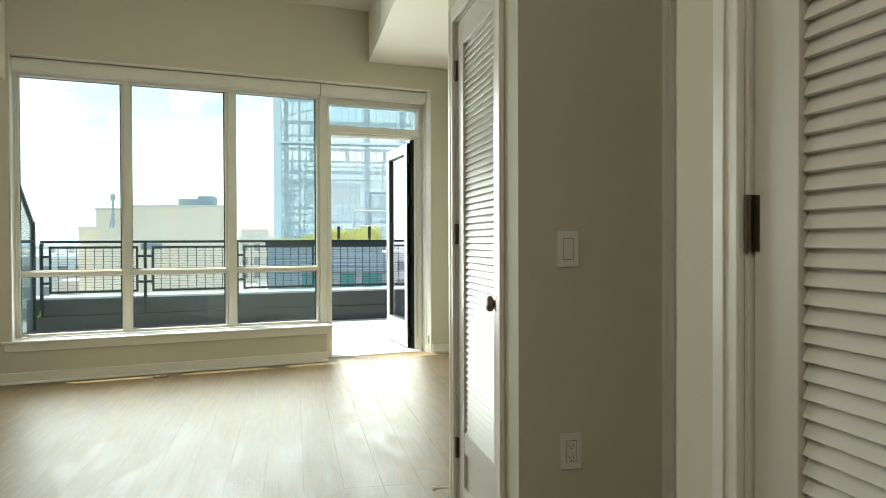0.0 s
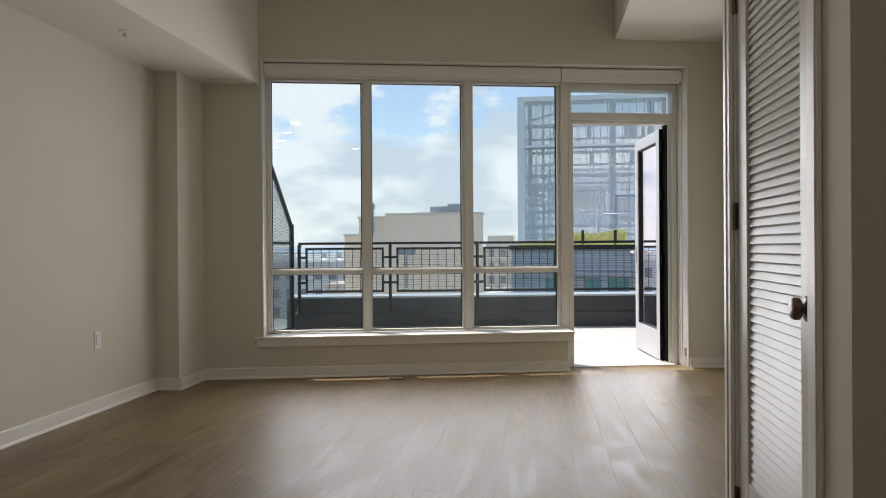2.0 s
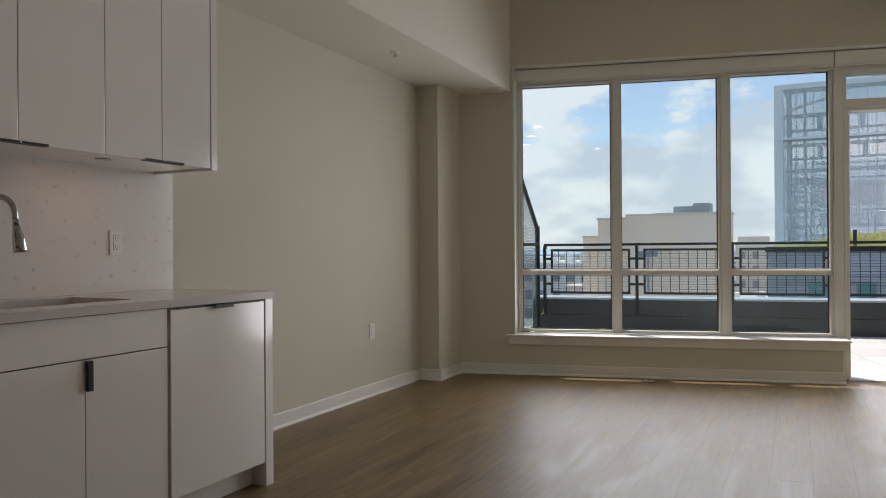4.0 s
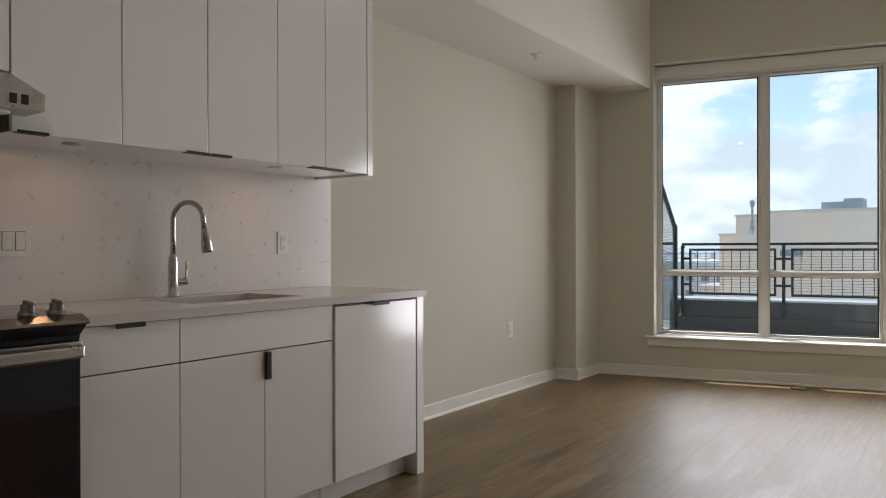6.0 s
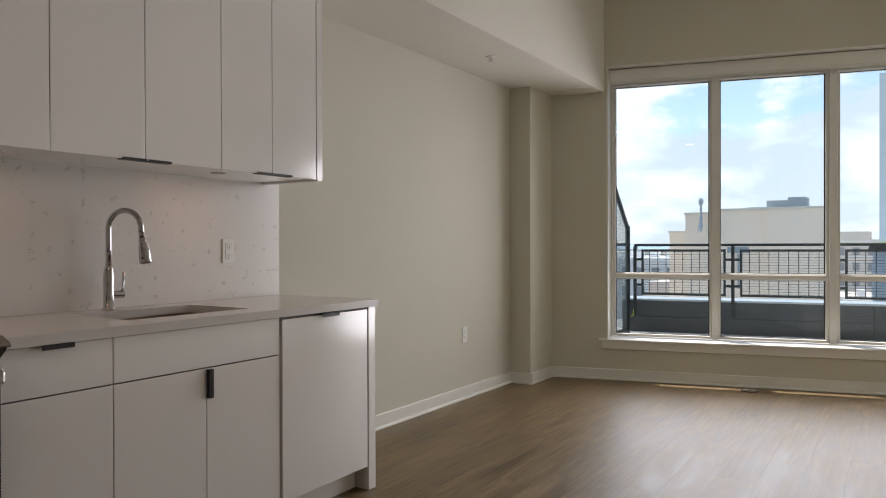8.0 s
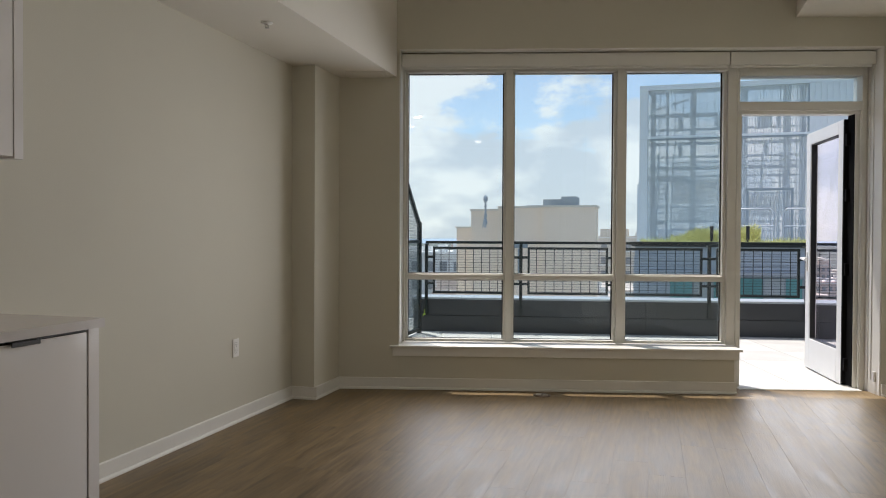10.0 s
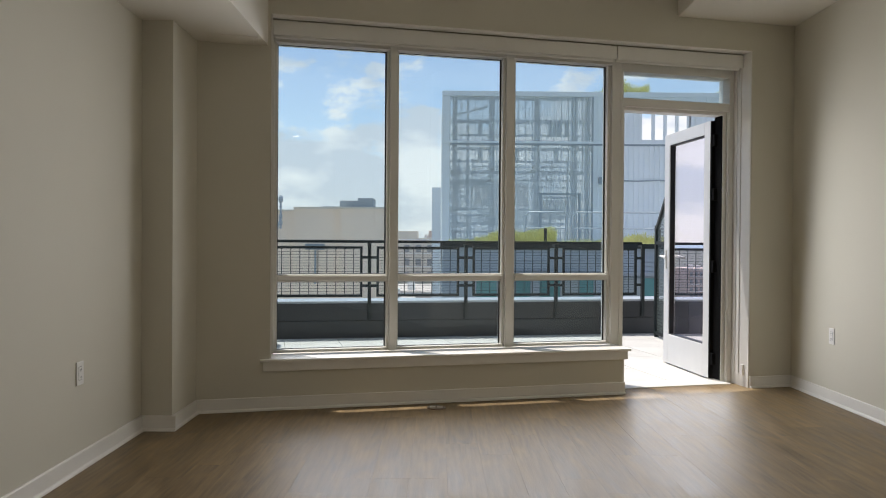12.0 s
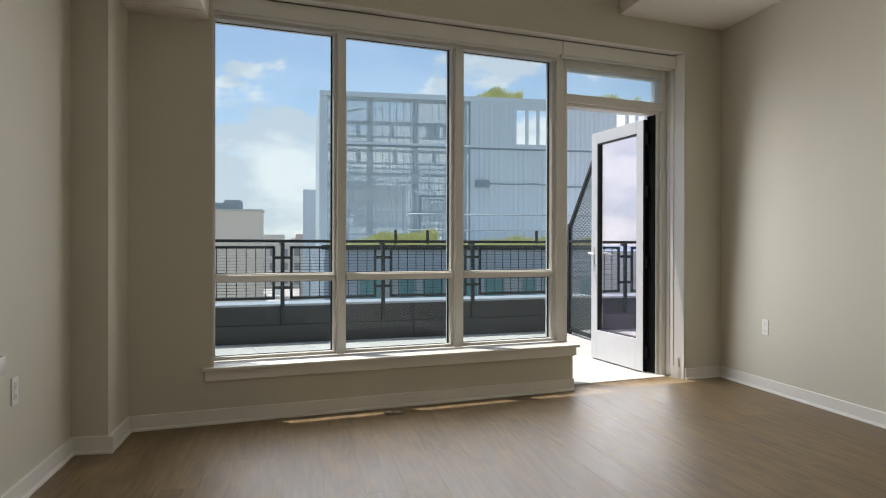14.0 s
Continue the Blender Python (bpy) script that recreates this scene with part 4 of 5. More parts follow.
def guard_rail():
    """Posts with brackets on the parapet's face, top rail, and framed mesh panels held off the posts."""
    posts = (-0.38, 0.822, 1.985, 3.123, 4.268)
    gr = thing("guard_rail", RAIL, "dark steel guard rail with framed mesh panels, on the parapet", "railing")
    y = 0.06
    part("top_rail", B((posts[0] - 0.02, posts[-1] + 0.02, y - 0.02, y + 0.03, 1.122, 1.155, 0.003)), M_RAIL, gr)
    for i, x in enumerate(posts):
        part("post", B((x - 0.02, x + 0.02, y - 0.095, y - 0.055, 0.22, 1.121, 0.002), (x - 0.028, x + 0.028, y - 0.054, y - 0.049, 0.22, 0.40, 0.001), (x - 0.02, x + 0.02, y - 0.054, y + 0.02, 1.09, 1.121)), M_RAIL, gr)
    z0, z1 = 0.487, 1.082
    for i in range(4):
        a, b = posts[i] + 0.083, posts[i + 1] - 0.083
        yy = y - 0.075
        fr = part("panel_frame", B((a, b, yy - 0.014, yy + 0.014, z1 - 0.028, z1, 0.001), (a, b, yy - 0.014, yy + 0.014, z0, z0 + 0.028, 0.001), (a, a + 0.028, yy - 0.014, yy + 0.014, z0 + 0.028, z1 - 0.028, 0.001), (b - 0.028, b, yy - 0.014, yy + 0.014, z0 + 0.028, z1 - 0.028, 0.001)), M_RAIL, gr)
        for z in (z0 + 0.13, z1 - 0.13):
            part("lug", B((a - 0.064, a - 0.0005, yy - 0.012, yy + 0.012, z - 0.016, z + 0.016)), M_RAIL, gr)
            part("lug", B((b + 0.0005, b + 0.064, yy - 0.012, yy + 0.012, z - 0.016, z + 0.016)), M_RAIL, gr)
        n = max(3, round((b - a) / 0.105))
        wires = bmesh.new()
        for k in range(1, n):
            x = a + (b - a) * k / n
            rod(wires, (x, yy, z0 + 0.02), (x, yy, z1 - 0.02), 0.0050, 6)
        for k in range(1, 18):
            z = z0 + (z1 - z0) * k / 18
            rod(wires, (a + 0.02, yy + 0.006, z), (b - 0.02, yy + 0.006, z), 0.0022, 5)
        part("wire_mesh", wires, M_RAIL, fr, "welded wire mesh", kind="stuff")


guard_rail()


def mat_perforated(name, color, pitch, hole, rough=0.5):
    """Sheet metal with round holes in staggered rows."""
    m = bpy.data.materials.new(name)
    m.use_nodes = True
    nt = m.node_tree
    n, l = nt.nodes.new, nt.links.new
    b = nt.nodes["Principled BSDF"]
    b.inputs["Base Color"].default_value, b.inputs["Roughness"].default_value = (*color, 1), rough
    tc = n("ShaderNodeTexCoord")
    mp = n("ShaderNodeMapping")
    mp.inputs["Scale"].default_value = (0.0, 1 / pitch, 1 / pitch)
    mp.inputs["Rotation"].default_value = (radians(45), 0, 0)
    l(tc.outputs["Object"], mp.inputs["Vector"])
    fr = n("ShaderNodeVectorMath")
    fr.operation = "FRACTION"
    l(mp.outputs[0], fr.inputs[0])
    sb = n("ShaderNodeVectorMath")
    sb.operation = "SUBTRACT"
    sb.inputs[1].default_value = (0.0, 0.5, 0.5)
    l(fr.outputs[0], sb.inputs[0])
    ln = n("ShaderNodeVectorMath")
    ln.operation = "LENGTH"
    l(sb.outputs[0], ln.inputs[0])
    gt = n("ShaderNodeMath")
    gt.operation = "GREATER_THAN"
    gt.inputs[1].default_value = hole
    l(ln.outputs["Value"], gt.inputs[0])
    l(gt.outputs[0], b.inputs["Alpha"])
    return m


M_PERF = mat_perforated("perforated_metal", (0.13, 0.16, 0.155), 0.030, 0.36)


def side_screen(x, y0, y1, zlow):
    """A perforated screen running outwards from the wall; its top slopes down to the post at the parapet."""
    s = thing("privacy_screen", pose(x, 0, 0), "dark perforated metal privacy screen with a sloping top", "privacy screen", "terrace privacy screens")
    part("post", B((-0.025, 0.025, y1 - 0.05, y1, -0.03, zlow + 0.09, 0.002)), M_RAIL, s)
    part("frame_rail", B((-0.02, 0.02, y0, y1 - 0.051, 1.125, 1.165, 0.002)), M_RAIL, s)
    part("frame_rail", B((-0.02, 0.02, y0, y1 - 0.051, 0.03, 0.07, 0.002)), M_RAIL, s)
    ym, zm = y1 - 0.95, zlow + 0.93
    bm = bmesh.new()
    prism(bm, [(y0, zm), (ym, zm), (y1 - 0.01, zlow), (y1 - 0.01, zlow + 0.055), (ym, zm + 0.055), (y0, zm + 0.055)], -0.022, 0.022)
    part("sloping_rail", bm, M_RAIL, s)
    for outline in ([(y0, 0.072), (y1 - 0.052, 0.072), (y1 - 0.052, 1.123), (y0, 1.123)], [(y0, 1.167), (y1 - 0.052, 1.167), (y1 - 0.052, zlow + 0.03), (ym, zm - 0.002), (y0, zm - 0.002)]):
        bm = bmesh.new()
        bm.faces.new([bm.verts.new((0, yy, z)) for yy, z in outline])
        part("perforated_panel", bm, M_PERF, s)


side_screen(1.60, 7.75, 10.42, 1.27)
side_screen(-3.10, 6.75, 9.72, 1.30)

# ---- neighbours ----
M_BEIGE = mat("render_beige", (0.92, 0.77, 0.62), 0.9, var=0.04, scale=0.15)
M_BEIGEL = mat("cornice", (0.72, 0.67, 0.58), 0.8, var=0.03, scale=0.3)
M_HVAC = mat("hvac_metal", (0.34, 0.39, 0.42), 0.6, var=0.1, scale=0.6)
M_CORR = mat("corrugated_metal", (0.78, 0.825, 0.835), 0.6, var=0.03, scale=0.2)
M_SIDING = mat("siding_dark", (0.44, 0.50, 0.56), 0.7, var=0.06, scale=0.5)
M_TEAL = mat("window_teal", (0.14, 0.34, 0.34), 0.15, var=0.2, scale=0.5)
M_FRAMES = mat("frame_steel", (0.28, 0.33, 0.36), 0.6)


def mat_haze_sheet(name, color, cover):
    """Finely perforated sheet, far off: its holes let part of the light through."""
    m = bpy.data.materials.new(name)
    m.use_nodes = True
    b = m.node_tree.nodes["Principled BSDF"]
    b.inputs["Base Color"].default_value, b.inputs["Alpha"].default_value, b.inputs["Roughness"].default_value = (*color, 1), cover, 0.6
    return m


M_SHEET = mat_haze_sheet("perforated_far", (0.82, 0.87, 0.87), 0.38)
def mat_leaf(name, color, through_color):
    """Thin leaves: part of the light passes through them."""
    m = mat(name, color, 0.65, var=0.35, scale=1.6)
    nt = m.node_tree
    tl, mx = nt.nodes.new("ShaderNodeBsdfTranslucent"), nt.nodes.new("ShaderNodeMixShader")
    tl.inputs["Color"].default_value = (*through_color, 1)
    mx.inputs[0].default_value = 0.5
    nt.links.new(nt.nodes["Principled BSDF"].outputs[0], mx.inputs[1])
    nt.links.new(tl.outputs[0], mx.inputs[2])
    nt.links.new(mx.outputs[0], nt.nodes["Material Output"].inputs["Surface"])
    return m


M_LEAF = mat_leaf("leaves", (0.52, 0.52, 0.25), (0.70, 0.69, 0.30))
M_LEAFD = mat("leaves_dark", (0.09, 0.13, 0.03), 0.7, var=0.3, scale=2.0)
M_GROUND = mat("ground_far", (0.16, 0.17, 0.15), 0.95, var=0.35, scale=0.01)
M_ROOF = mat("roof_membrane", (0.45, 0.43, 0.41), 0.9, var=0.1, scale=0.2)

structure("ground", B((-4500, 4500, -600, 4900, -26.5, -26)), M_GROUND)
NX0, NX1, NY = -0.88, 24.0, 27.5


def mesh_building():
    b = thing("office_building", I4, "dark sided block with teal windows under a grey-blue ribbed volume", "building")
    # lower block
    part("wall", B((NX0, NX1, NY, 60.0, -26, 0.95)), M_SIDING, b, "dark grey horizontal siding")
    bm = bmesh.new()
    for i in range(26):
        z = 0.55 - i * 0.16
        box(bm, NX0 - 0.03, NX1, NY - 0.05, NY - 0.002, z - 0.07, z + 0.07)
    part("siding", bm, M_SIDING, b, kind="stuff")
    part("roof_edge", B((NX0 - 0.1, NX1, NY - 0.12, NY + 0.3, 0.952, 1.12)), M_RAIL, b, "dark roof edge")
    part("ledge", B((NX0, NX1, NY - 0.14, NY - 0.052, -0.02, 0.10)), M_COPING, b, "pale metal ledge over the windows")
    blind = mat("blinds", (0.40, 0.44, 0.45), 0.7, var=0.05, scale=3.0)
    for i in range(11):
        x = NX0 + 1.2 + i * 2.25
        for k, (a, w, m_) in enumerate(((0.0, 0.72, M_TEAL), (0.76, 0.62, blind), (1.42, 0.5, M_TEAL))):
            wn = part("window", B((x + a, x + a + w, NY - 0.075, NY - 0.056, -1.60, -0.10)), m_, b, "teal window pane" if m_ is M_TEAL else "window with a lowered blind")
            part("window_frame", B((x + a + w, x + a + w + 0.04, NY - 0.10, NY - 0.056, -1.66, -0.06), (x + a, x + a + w, NY - 0.10, NY - 0.056, -0.10, -0.06), (x + a, x + a + w, NY - 0.10, NY - 0.056, -1.66, -1.60)), M_FRAMES, wn)
    # upper volume: open frame behind a ribbed screen, then solid ribbed wall
    y = 35.4
    xs = 6.1
    zb, zm, zt = 0.95, 5.68, 7.92
    part("screen_edge", B((NX0, NX0 + 0.35, y, y + 9, zb, zt), (NX0, NX1, y - 0.05, y + 0.4, zt, zt + 0.22), (NX0, NX1, y - 0.06, y + 0.02, zm + 0.06, zm + 0.16)), M_CORR, b, "ribbed metal edge and caps")
    for z0, z1 in ((zb, zm), (zm + 0.16, zt)):
        part("screen", B((NX0 + 0.35, xs, y + 0.02, y + 0.026, z0, z1)), M_SHEET, b, "finely perforated metal screen")
    bm = bmesh.new()
    for k in range(int((xs - NX0 - 0.35) / 0.115)):
        x = NX0 + 0.35 + k * 0.115
        box(bm, x, x + 0.03, y - 0.02, y + 0.018, zb, zm)
        box(bm, x, x + 0.03, y - 0.02, y + 0.018, zm + 0.162, zt)
    part("screen_ribs", bm, M_SHEET, b, kind="stuff")
    # girts: continuous bars between the two storeys, broken ones in the lower part
    bm = bmesh.new()
    for z, h in ((7.86, 0.06), (6.80, 0.09), (6.16, 0.05), (5.52, 0.07), (4.93, 0.05), (4.42, 0.08), (4.05, 0.04), (2.68, 0.05), (2.02, 0.06)):
        box(bm, NX0 + 0.4, xs, y + 0.36, y + 0.44, z - h, z + h)
    for a, c, z, h in ((0.6, 3.4, 4.68, 0.03), (NX0 + 0.5, 0.4, 3.5, 0.05), (3.8, xs, 3.25, 0.05), (3.8, xs, 4.68, 0.03), (NX0 + 0.4, xs, 3.72, 0.03), (3.5, xs, 2.35, 0.03), (NX0 + 0.4, 0.9, 2.75, 0.03), (NX0 + 0.4, xs, 1.62, 0.04), (NX0 + 0.4, xs, 1.30, 0.03), (NX0 + 0.4, 1.3, 3.9, 0.10), (NX0 + 0.4, 0.35, 3.28, 0.06), (NX0 + 0.4, 0.35, 1.95, 0.08), (NX0 + 0.5, 1.4, 3.05, 0.04), (NX0 + 0.5, 1.4, 2.4, 0.04)):
        box(bm, a, c, y + 0.36, y + 0.42, z - h, z + h)
    part("girts", bm, M_FRAMES, b, "grey steel girts behind the screen", kind="stuff")
    for x, w in ((-0.28, 0.10), (0.33, 0.06), (1.45, 0.13), (3.60, 0.14), (5.35, 0.14), (xs - 0.12, 0.11)):
        part("column", B((x - w, x + w, y + 0.46, y + 0.75, zb, 7.9)), M_FRAMES, b, "grey steel column")
    bm = bmesh.new()
    for k in range(20):
        x = NX0 + 0.55 + k * 0.335
        box(bm, x - 0.016, x + 0.016, y + 0.30, y + 0.34, zb, 7.85)
    for x, z0, z1 in ((2.5, 6.2, 6.75), (4.2, 6.2, 6.75), (5.0, 6.2, 6.75), (0.9, 6.2, 6.75), (0.9, 4.98, 5.5), (2.6, 4.98, 5.5), (4.5, 4.98, 5.5)):
        box(bm, x - 0.09, x + 0.09, y + 0.46, y + 0.5, z0, z1)
    box(bm, 4.35, 4.75, y + 0.6, y + 0.9, 6.2, 6.76)
    part("mullions", bm, M_FRAMES, b, "thin bars behind the screen", kind="stuff")
    bm = bmesh.new()
    rod(bm, (NX0 + 0.5, y + 1.5, 7.25), (1.3, y + 1.5, 7.72), 0.06, 6)
    part("brace", bm, M_FRAMES, b, "sloping brace behind the screen")
    part("screen", B((NX0 + 0.35, xs, y + 8.9, y + 8.91, zb, zm)), M_SHEET, b, "perforated screen on the far side")
    for x in (-0.15, 0.55, 4.5, 5.3):
        part("strut", rod(bmesh.new(), (x, y + 2.5, zb), (x + 0.12, y + 2.5, 5.3), 0.05, 6), M_FRAMES, b)
    pale = mat("panel_pale", (0.90, 0.89, 0.82), 0.8, var=0.04, scale=0.5)
    for x0, x1, z0, z1, m_ in ((0.75, 3.5, 2.95, 4.12, M_BEIGE), (0.9, 3.5, 2.14, 2.70, pale), (3.9, 5.9, 2.3, 3.3, M_BEIGEL)):
        part("inner_wall", B((x0, x1, y + 3, y + 3.3, z0, z1)), m_, b, "pale wall behind the screen")
    bm = B((xs, 8.4, y, y + 0.3, zb, zt), (8.4, 10.6, y, y + 0.3, zb, 5.95), (8.4, 10.6, y, y + 0.3, 7.6, zt), (10.6, 13.5, y, y + 0.3, zb, zt), (13.5, 16.0, y, y + 0.3, zb, 5.95), (13.5, 16.0, y, y + 0.3, 7.6, zt), (16.0, NX1, y, y + 0.3, zb, zt))
    part("wall", bm, M_CORR, b, "grey-blue ribbed metal wall")
    bm = bmesh.new()
    for k in range(int((NX1 - xs) / 0.24)):
        x = xs + k * 0.24
        box(bm, x, x + 0.10, y - 0.045, y - 0.001, zb, zm)
        if not (8.3 < x < 10.6 or 13.4 < x < 16.0):
            box(bm, x, x + 0.10, y - 0.045, y - 0.001, zm + 0.16, zt)
    part("ribs", bm, M_CORR, b, kind="stuff")
    # the cap's shadow drawn as a dark band, and the wall's upright joint
    part("joint_and_shadow_line", B((NX0 + 0.36, NX1, y - 0.048, y - 0.046, zm - 0.03, zm + 0.055), (xs - 0.02, xs + 0.03, y - 0.05, y - 0.046, zb, zm - 0.035), (xs - 0.02, xs + 0.03, y - 0.05, y - 0.046, zm + 0.165, zt)), M_FRAMES, b, "dark joint and painted shadow line on the metal wall", kind="stuff")
    bm = bmesh.new()
    for x in (8.85, 9.4, 9.95, 10.5, 14.0, 14.5, 15.0, 15.5):
        box(bm, x, x + 0.15, y, y + 0.1, 5.95, 7.6)
    part("bars", bm, M_CORR, b, "vertical bars across an opening")
    lm = part("wall_lamp", B((6.35, 7.0, y - 0.35, y - 0.05, 3.86, 4.18, 0.03)), M_HVAC, b, "grey wall-mounted flood lamp")
    bm = bmesh.new()
    tube(bm, [(7.0, y - 0.08, 4.05), (8.2, y - 0.08, 4.02), (9.2, y - 0.08, 4.07), (10.6, y - 0.08, 3.95), (12.5, y - 0.08, 3.97), (16, y - 0.08, 3.94)], 0.03, 6)
    part("conduit", bm, M_HVAC, b, "thin conduit")
    # tubular roof handrail
    bm = bmesh.new()
    for a, c in ((2.6, 4.3), (4.6, 8.9), (9.2, 14)):
        yy = NY + 4.5
        tube(bm, [(a, yy, 1.0), (a, yy, 2.25), (a + 0.15, yy, 2.42), (c - 0.15, yy, 2.42), (c, yy, 2.25), (c, yy, 1.0)], 0.035, 6)
        rod(bm, (a, yy, 1.75), (c, yy, 1.75), 0.03, 6)
    part("roof_handrail", bm, M_COPING, b, "galvanised tube handrail")
    for x in (1.75, 2.95, 7.2):
        part("vent_pipe", rod(bmesh.new(), (x, NY + 1.2, 1.1), (x, NY + 1.2, 1.68), 0.06, 10), M_BLACK, b, "short black roof pipe")
    # door frame seen through the screen
    bm = B((3.55, 3.65, NY + 7.0, NY + 7.1, 0.95, 3.4), (5.3, 5.4, NY + 7.0, NY + 7.1, 0.95, 3.4), (3.65, 5.3, NY + 7.0, NY + 7.1, 3.3, 3.4))
    part("gate_frame", bm, M_FRAMES, b)


mesh_building()


def tuft(name, x0, x1, y0, y1, z, hgt, count, seed, label, leafy=True):
    """A planted strip: many small blades and leaves in mounds of uneven height."""
    rnd = random.Random(seed)
    verts, faces = [], []
    for i in range(count):
        x, yy = rnd.uniform(x0, x1), rnd.uniform(y0, y1)
        h = hgt * (0.45 + 0.75 * noise.noise(Vector((x * 0.9, yy * 0.4, seed))) + 0.35 * rnd.random())
        if h < 0.04:
            continue
        hh = h * rnd.random() ** 0.6
        a = rnd.uniform(0, math.pi)
        s = rnd.uniform(0.016, 0.05)
        lean = Vector((rnd.uniform(-0.5, 0.5), rnd.uniform(-0.5, 0.5), 1)).normalized()
        p = Vector((x, yy, z + hh))
        side = Vector((math.cos(a), math.sin(a), rnd.uniform(-0.4, 0.4))) * s
        up = lean * s * rnd.uniform(1.2, 2.6)
        if i % 3 == 0:  # a thin blade
            side, up = side * 0.35, lean * rnd.uniform(0.08, 0.24)
        k = len(verts)
        verts += [p - side * 0.5, p + side * 0.5, p + side * 0.2 + up, p - side * 0.2 + up]
        faces.append((k, k + 1, k + 2, k + 3))
    me = bpy.data.meshes.new(name)
    me.from_pydata(verts, [], faces)
    me.materials.append(M_LEAF if leafy else M_LEAFD)
    ob = new(name, me)
    return tagged(ob, label, "plants", "", "stuff")


tuft("roof_planting", 1.3 - 2.0, 22, NY + 0.4, NY + 2.2, 1.0, 0.16, 26000, 3, "low yellow-green sedum along the neighbouring roof's edge")
tuft("roof_shrubs", 0.4, 3.4, NY + 1.2, NY + 3.2, 1.0, 0.62, 14000, 5, "yellow-green shrubs and grasses on the neighbouring roof")
tuft("roof_shrubs", 5.4, 12.5, NY + 1.2, NY + 3.0, 1.0, 0.42, 12000, 8, "yellow-green grasses on the neighbouring roof")
tuft("roof_bush", 6.6, 8.9, 35.8, 37.5, 8.0, 0.75, 9000, 13, "green bush on top of the ribbed volume")
tuft("roof_bush", 12.5, 15.0, 35.8, 37.5, 8.0, 0.70, 9000, 14, "green bush on top of the ribbed volume")


def beige_building():
    b = thing("apartment_building", I4, "beige rendered building with a pale cornice and grey rooftop units", "building")
    y = 65.0
    part("wall", B((-16.2, -13.6, y + 1, y + 25, -26, 3.75), (-13.6, -9.5, y + 0.6, y + 9, -26, 3.98), (-9.5, -4.95, y, y + 3, -26, 3.98), (-18.1, -16.2, y + 3, y + 25, -26, 2.2)), M_BEIGE, b, "beige rendered wall")
    part("cornice", B((-16.3, -13.65, y + 0.85, y + 25.2, 3.752, 3.9), (-13.64, -9.6, y + 0.45, y + 9.2, 3.982, 4.14), (-9.59, -4.85, y - 0.15, y + 3.2, 3.982, 4.14), (-18.2, -16.35, y + 2.9, y + 25.2, 2.202, 2.34)), M_BEIGEL, b, "pale cornice")
    part("rooftop_unit", B((-11.8, -10.2, y + 5, y + 8, 4.145, 4.4), (-10.2, -8.5, y + 5, y + 8, -26, 4.95), (-8.5, -7.1, y + 5, y + 8, -26, 5.2)), M_HVAC, b, "grey rooftop unit")
    bm = bmesh.new()
    rod(bm, (-14.6, y - 0.2, 2.2), (-14.6, y - 0.2, 4.7), 0.09, 6)
    rod(bm, (-14.85, y - 0.2, 2.2), (-14.6, y - 0.2, 3.6), 0.05, 6)
    for z, r in ((4.75, 0.36), (4.1, 0.20), (3.3, 0.26), (2.7, 0.30)):
        bmesh.ops.create_uvsphere(bm, u_segments=8, v_segments=6, radius=r, matrix=Matrix.Translation((-14.6, y - 0.2, z)) @ Matrix.Diagonal((0.6, 0.6, 1, 1)))
    part("antenna", bm, M_COPING, b, "rooftop antenna mast")
    part("downpipe", rod(bmesh.new(), (-11.7, y + 0.45, -2.6), (-11.7, y + 0.45, 0.35), 0.09, 8), M_HVAC, b, "dark downpipe")
    part("louvre_vent", B((-12.6, -10.9, y + 0.48, y + 0.598, 0.40, 0.90)), M_FRAMES, b, "grey wall louvre")


beige_building()
gb = thing("stair_tower", I4, "plain grey-blue stair tower behind the ribbed volume", "building")
part("wall", B((-1.55, 0.2, 66, 74, -26, 5.95)), M_CORR, gb)


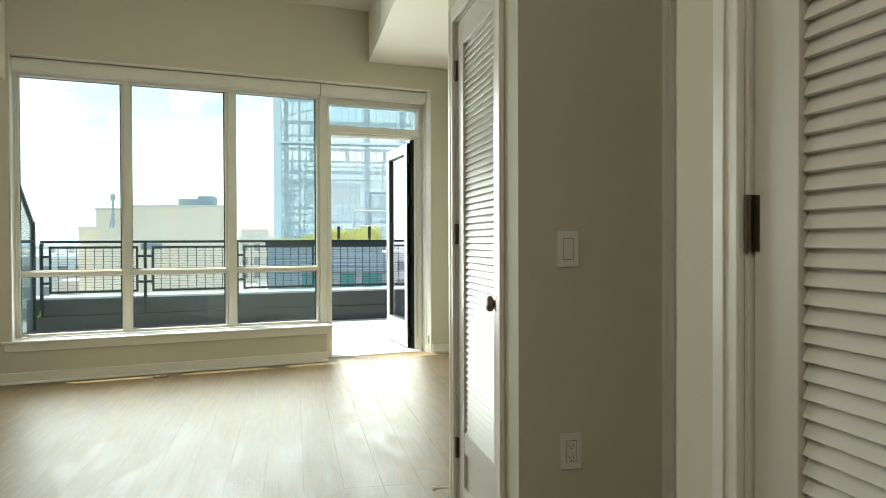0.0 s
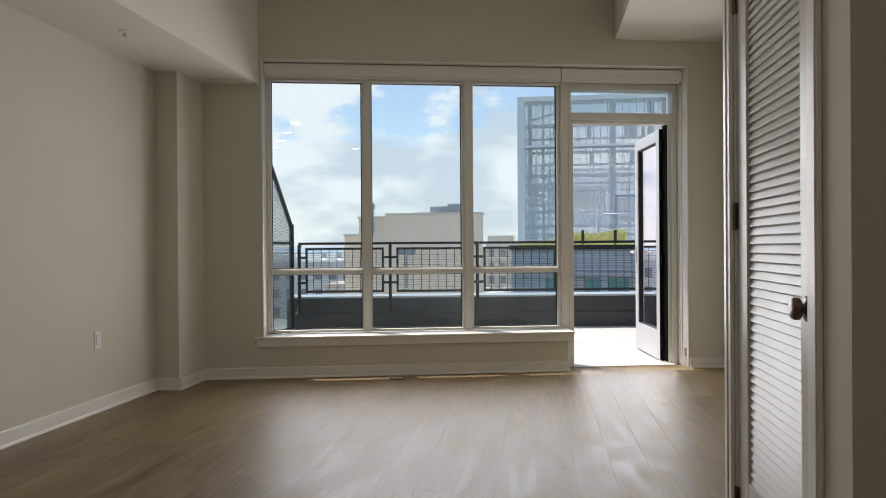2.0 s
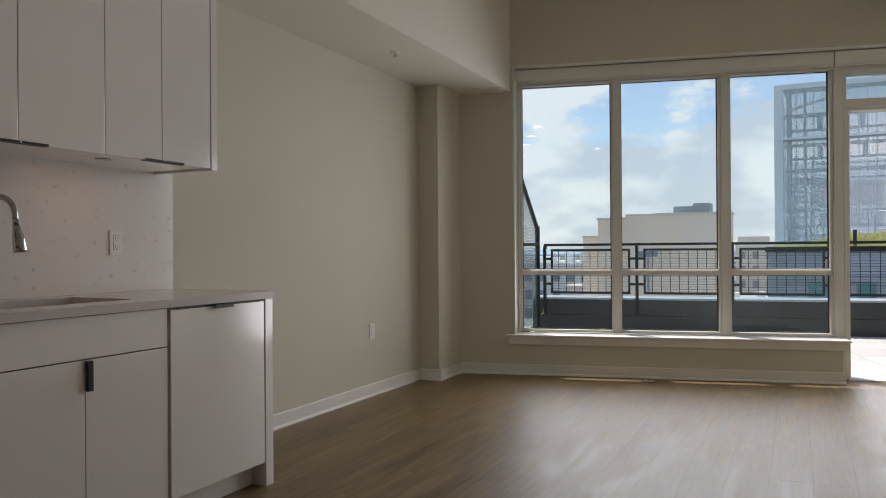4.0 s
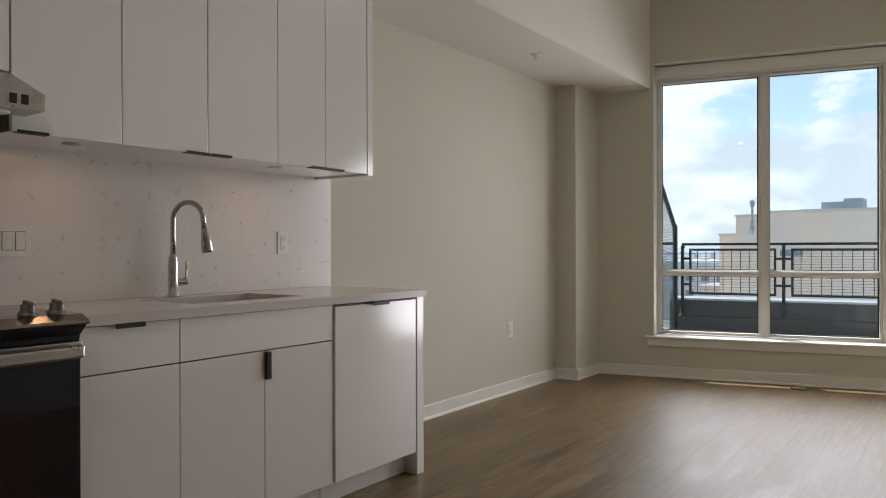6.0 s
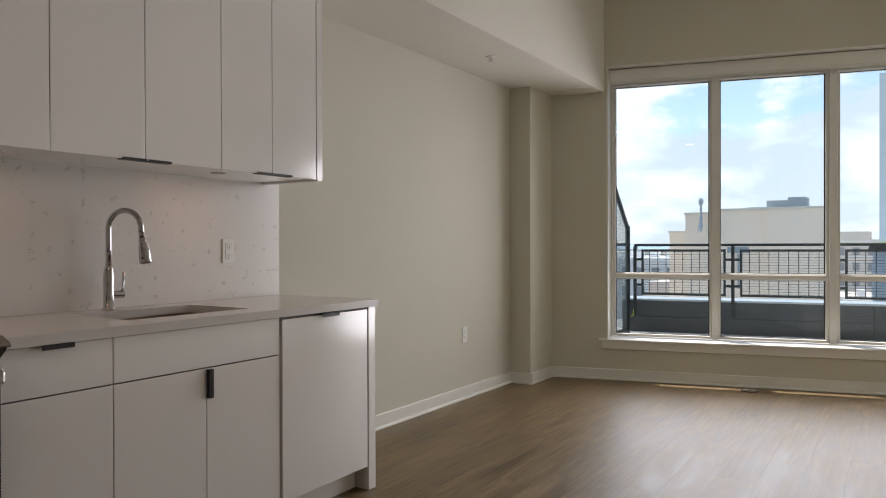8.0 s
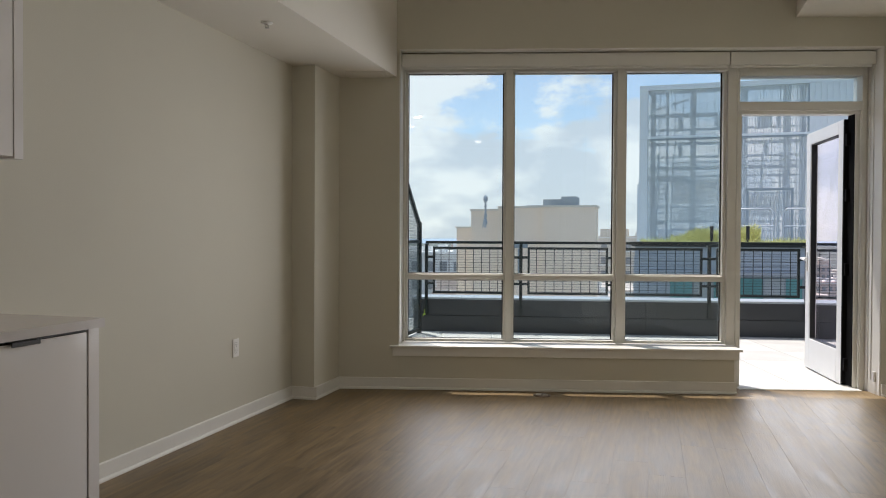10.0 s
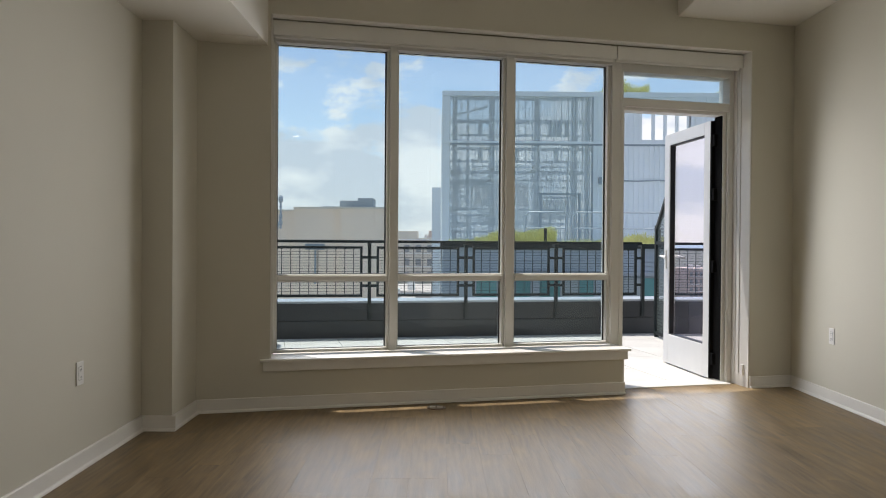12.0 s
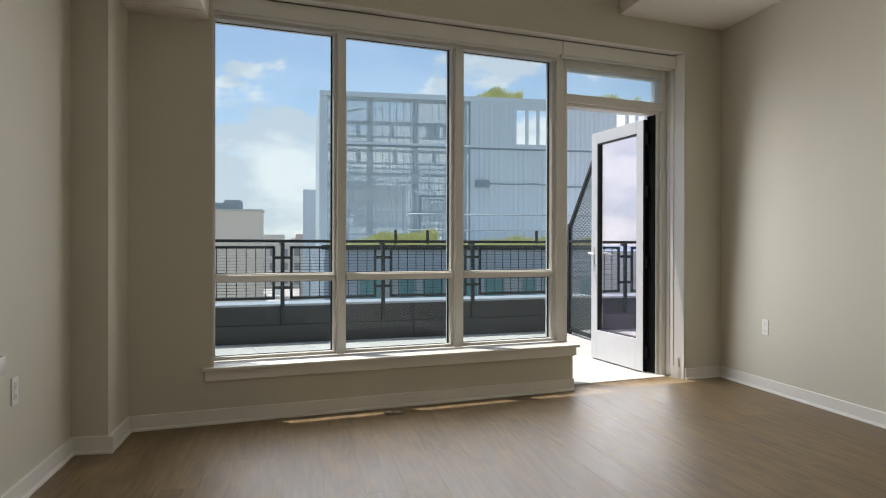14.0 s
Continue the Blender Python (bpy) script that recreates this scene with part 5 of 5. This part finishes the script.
def city():
    rnd = random.Random(21)
    # wall tones are lightened to put the distance haze into their colour
    tones = [mat("block_haze_tone", c, 0.9, var=0.08, scale=0.1) for c in ((0.70, 0.64, 0.56), (0.62, 0.53, 0.47), (0.78, 0.77, 0.75), (0.62, 0.51, 0.45), (0.55, 0.56, 0.57))]
    glass = mat("far_windows", (0.30, 0.31, 0.32), 0.55)

    def block(x, y, w, d, top, tone, floors):
        h = thing("city_building", pose(x, y, 0), "distant flat-roofed city block with rows of windows", "building", "distant city blocks")
        part("wall", B((0, w, 0, d, -26, top), (0.4, w * 0.4, 1.0, d * 0.6, top, top + rnd.uniform(0.6, 2.2))), tone, h)
        bm = bmesh.new()
        n = max(3, int(w / 2.3))
        for f in range(floors):
            z = top - 2.4 - f * 3.1
            for i in range(n):
                cx = w * (i + 0.5) / n
                box(bm, cx - 0.62, cx + 0.62, -0.10, -0.01, z - 0.8, z + 0.8)
        part("window", bm, glass, h, "rows of dark windows", kind="stuff")
        trim = bmesh.new()
        for f in range(floors):
            box(trim, -0.1, w + 0.1, -0.22, -0.01, top - 0.5 - f * 3.1, top - 0.25 - f * 3.1)
        for k in range(3):
            bx = w * (0.5 + 0.16 * k)
            box(trim, bx, bx + 1.4, d * 0.2, d * 0.2 + 1.6, top, top + 0.9 + 0.3 * k)
        part("string_course", trim, tones[2], h, "pale bands and rooftop boxes", kind="stuff")

    block(-47, 118, 17, 20, -1.0, tones[2], 5)
    block(-29, 96, 9, 14, -5.5, tones[1], 3)
    block(-12, 170, 16, 20, 4.2 - 2.2, tones[0], 5)
    block(-3.4, 172, 9, 16, 2.4, tones[3], 5)
    for i in range(70):
        y = rnd.uniform(110, 520)
        ang = rnd.uniform(-0.62, 0.34)
        block(y * math.tan(ang), y, rnd.uniform(10, 30), rnd.uniform(10, 24), rnd.uniform(-20, -3.0) + y * 0.004, rnd.choice(tones), 4)
    # low roofs and yards between, seen through the rail
    for i in range(26):
        y = rnd.uniform(45, 105)
        x = y * math.tan(rnd.uniform(-0.62, -0.02))
        if -22 < x < -2 and y > 52:
            continue
        block(x, y, rnd.uniform(6, 14), rnd.uniform(6, 14), rnd.uniform(-19, -13), rnd.choice(tones), 2)


city()
# the hills' pale blue is aerial haze put into their base colour
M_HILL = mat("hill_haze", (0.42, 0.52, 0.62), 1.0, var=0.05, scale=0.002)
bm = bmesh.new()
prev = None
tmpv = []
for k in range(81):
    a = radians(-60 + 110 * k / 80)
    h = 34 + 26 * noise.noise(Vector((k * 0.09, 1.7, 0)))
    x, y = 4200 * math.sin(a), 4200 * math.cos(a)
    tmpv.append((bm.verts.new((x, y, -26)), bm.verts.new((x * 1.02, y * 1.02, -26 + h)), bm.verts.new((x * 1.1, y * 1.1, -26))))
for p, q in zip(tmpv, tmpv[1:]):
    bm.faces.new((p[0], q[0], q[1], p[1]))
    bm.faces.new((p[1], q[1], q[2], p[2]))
structure("backdrop", bm, M_HILL, label="low hills on the horizon, tinted haze blue")

# ---- pieces of walls, floors and pavements ----
FT = 0.012


def plank_floor():
    """Staggered planks along the room's length, with hairline joints."""
    rnd = random.Random(4)
    pw, pl = 0.182, 1.22
    fl = tagged(new("floor", None), "grey-brown oak-look vinyl plank floor", "", "", "structure")
    fl.empty_display_size = 0.1
    meshes = {}

    def plank(w, ln):
        key = (round(w, 3), round(ln, 3))
        if key not in meshes:
            b2 = bmesh.new()
            box(b2, 0.0001, w - 0.0001, 0.0001, ln - 0.0001, -FT, 0.0)
            for v in b2.verts:
                if v.co.z > -0.001:
                    v.co.x += 0.00015 if v.co.x < w / 2 else -0.00015
                    v.co.y += 0.00015 if v.co.y < ln / 2 else -0.00015
            me = bpy.data.meshes.new("plank")
            b2.to_mesh(me)
            b2.free()
            me.materials.append(M_PLANK)
            meshes[key] = me
        return meshes[key]

    x = XL
    far = bmesh.new()
    while x < 3.0:
        y = 7.42 - rnd.choice((0.0, 0.2, 0.41, 0.61, 0.82, 1.02))
        y_top = 7.42
        w = pw
        while y_top > YB:
            y_low = max(y, YB)
            wall_y = 6.285 + 0.2345 * (x + w / 2 + 2.67) + 0.2
            if y_low < min(wall_y + 0.3, 7.42) and x < XR + 0.1 and y_top > -0.1:
                o = new("plank", plank(w, min(y_top, 7.42) - y_low))
                o.parent = fl
                o.matrix_basis = Matrix.Translation((x, y_low, 0))
            elif y_low < 7.0:
                box(far, x, x + w - 0.001, y_low, y_top - 0.001, -FT, 0.0)
            y_top = y_low
            y = y_low - pl
        x += pw
    part("planks_far", far, M_PLANK, fl, kind="stuff")


plank_floor()


def paving():
    pv = tagged(new("pavement", None), "large pale concrete pavers of the terrace", "", "", "structure")
    s = 0.61
    bm = B((0.002, s - 0.002, 0.002, s - 0.002, -0.034, 0.0, 0.003))
    me = bpy.data.meshes.new("paver")
    bm.to_mesh(me)
    bm.free()
    me.materials.append(M_PAVER)
    for i in range(14):
        for j in range(8):
            p = Vector((-2.4 + i * s, 0.40 + j * s, 0))
            wp_ = W @ p
            c = W @ (p + Vector((s / 2, s / 2, 0)))
            if (RAIL.inverted() @ c).y > 0.35 or c.x < -3.4 or c.x > 4.6:
                continue
            o = new("paver", me)
            o.parent = pv
            o.matrix_basis = W @ Matrix.Translation(p)


paving()


def parapet_panels():
    pp = tagged(new("parapet_cladding", None), "dark grey metal cladding panels of the terrace parapet", "", "", "structure")
    for z0, z1, joints in ((-0.034, 0.203, (-0.55, 2.37, 4.9)), (0.209, 0.408, (-0.55, 2.37, 4.9))):
        for a, b in zip(joints, joints[1:]):
            o = part("panel", B((a + 0.003, b - 0.003, -0.006, 0.011, z0, z1, 0.002)), M_PARAPET, pp, m=RAIL)


parapet_panels()
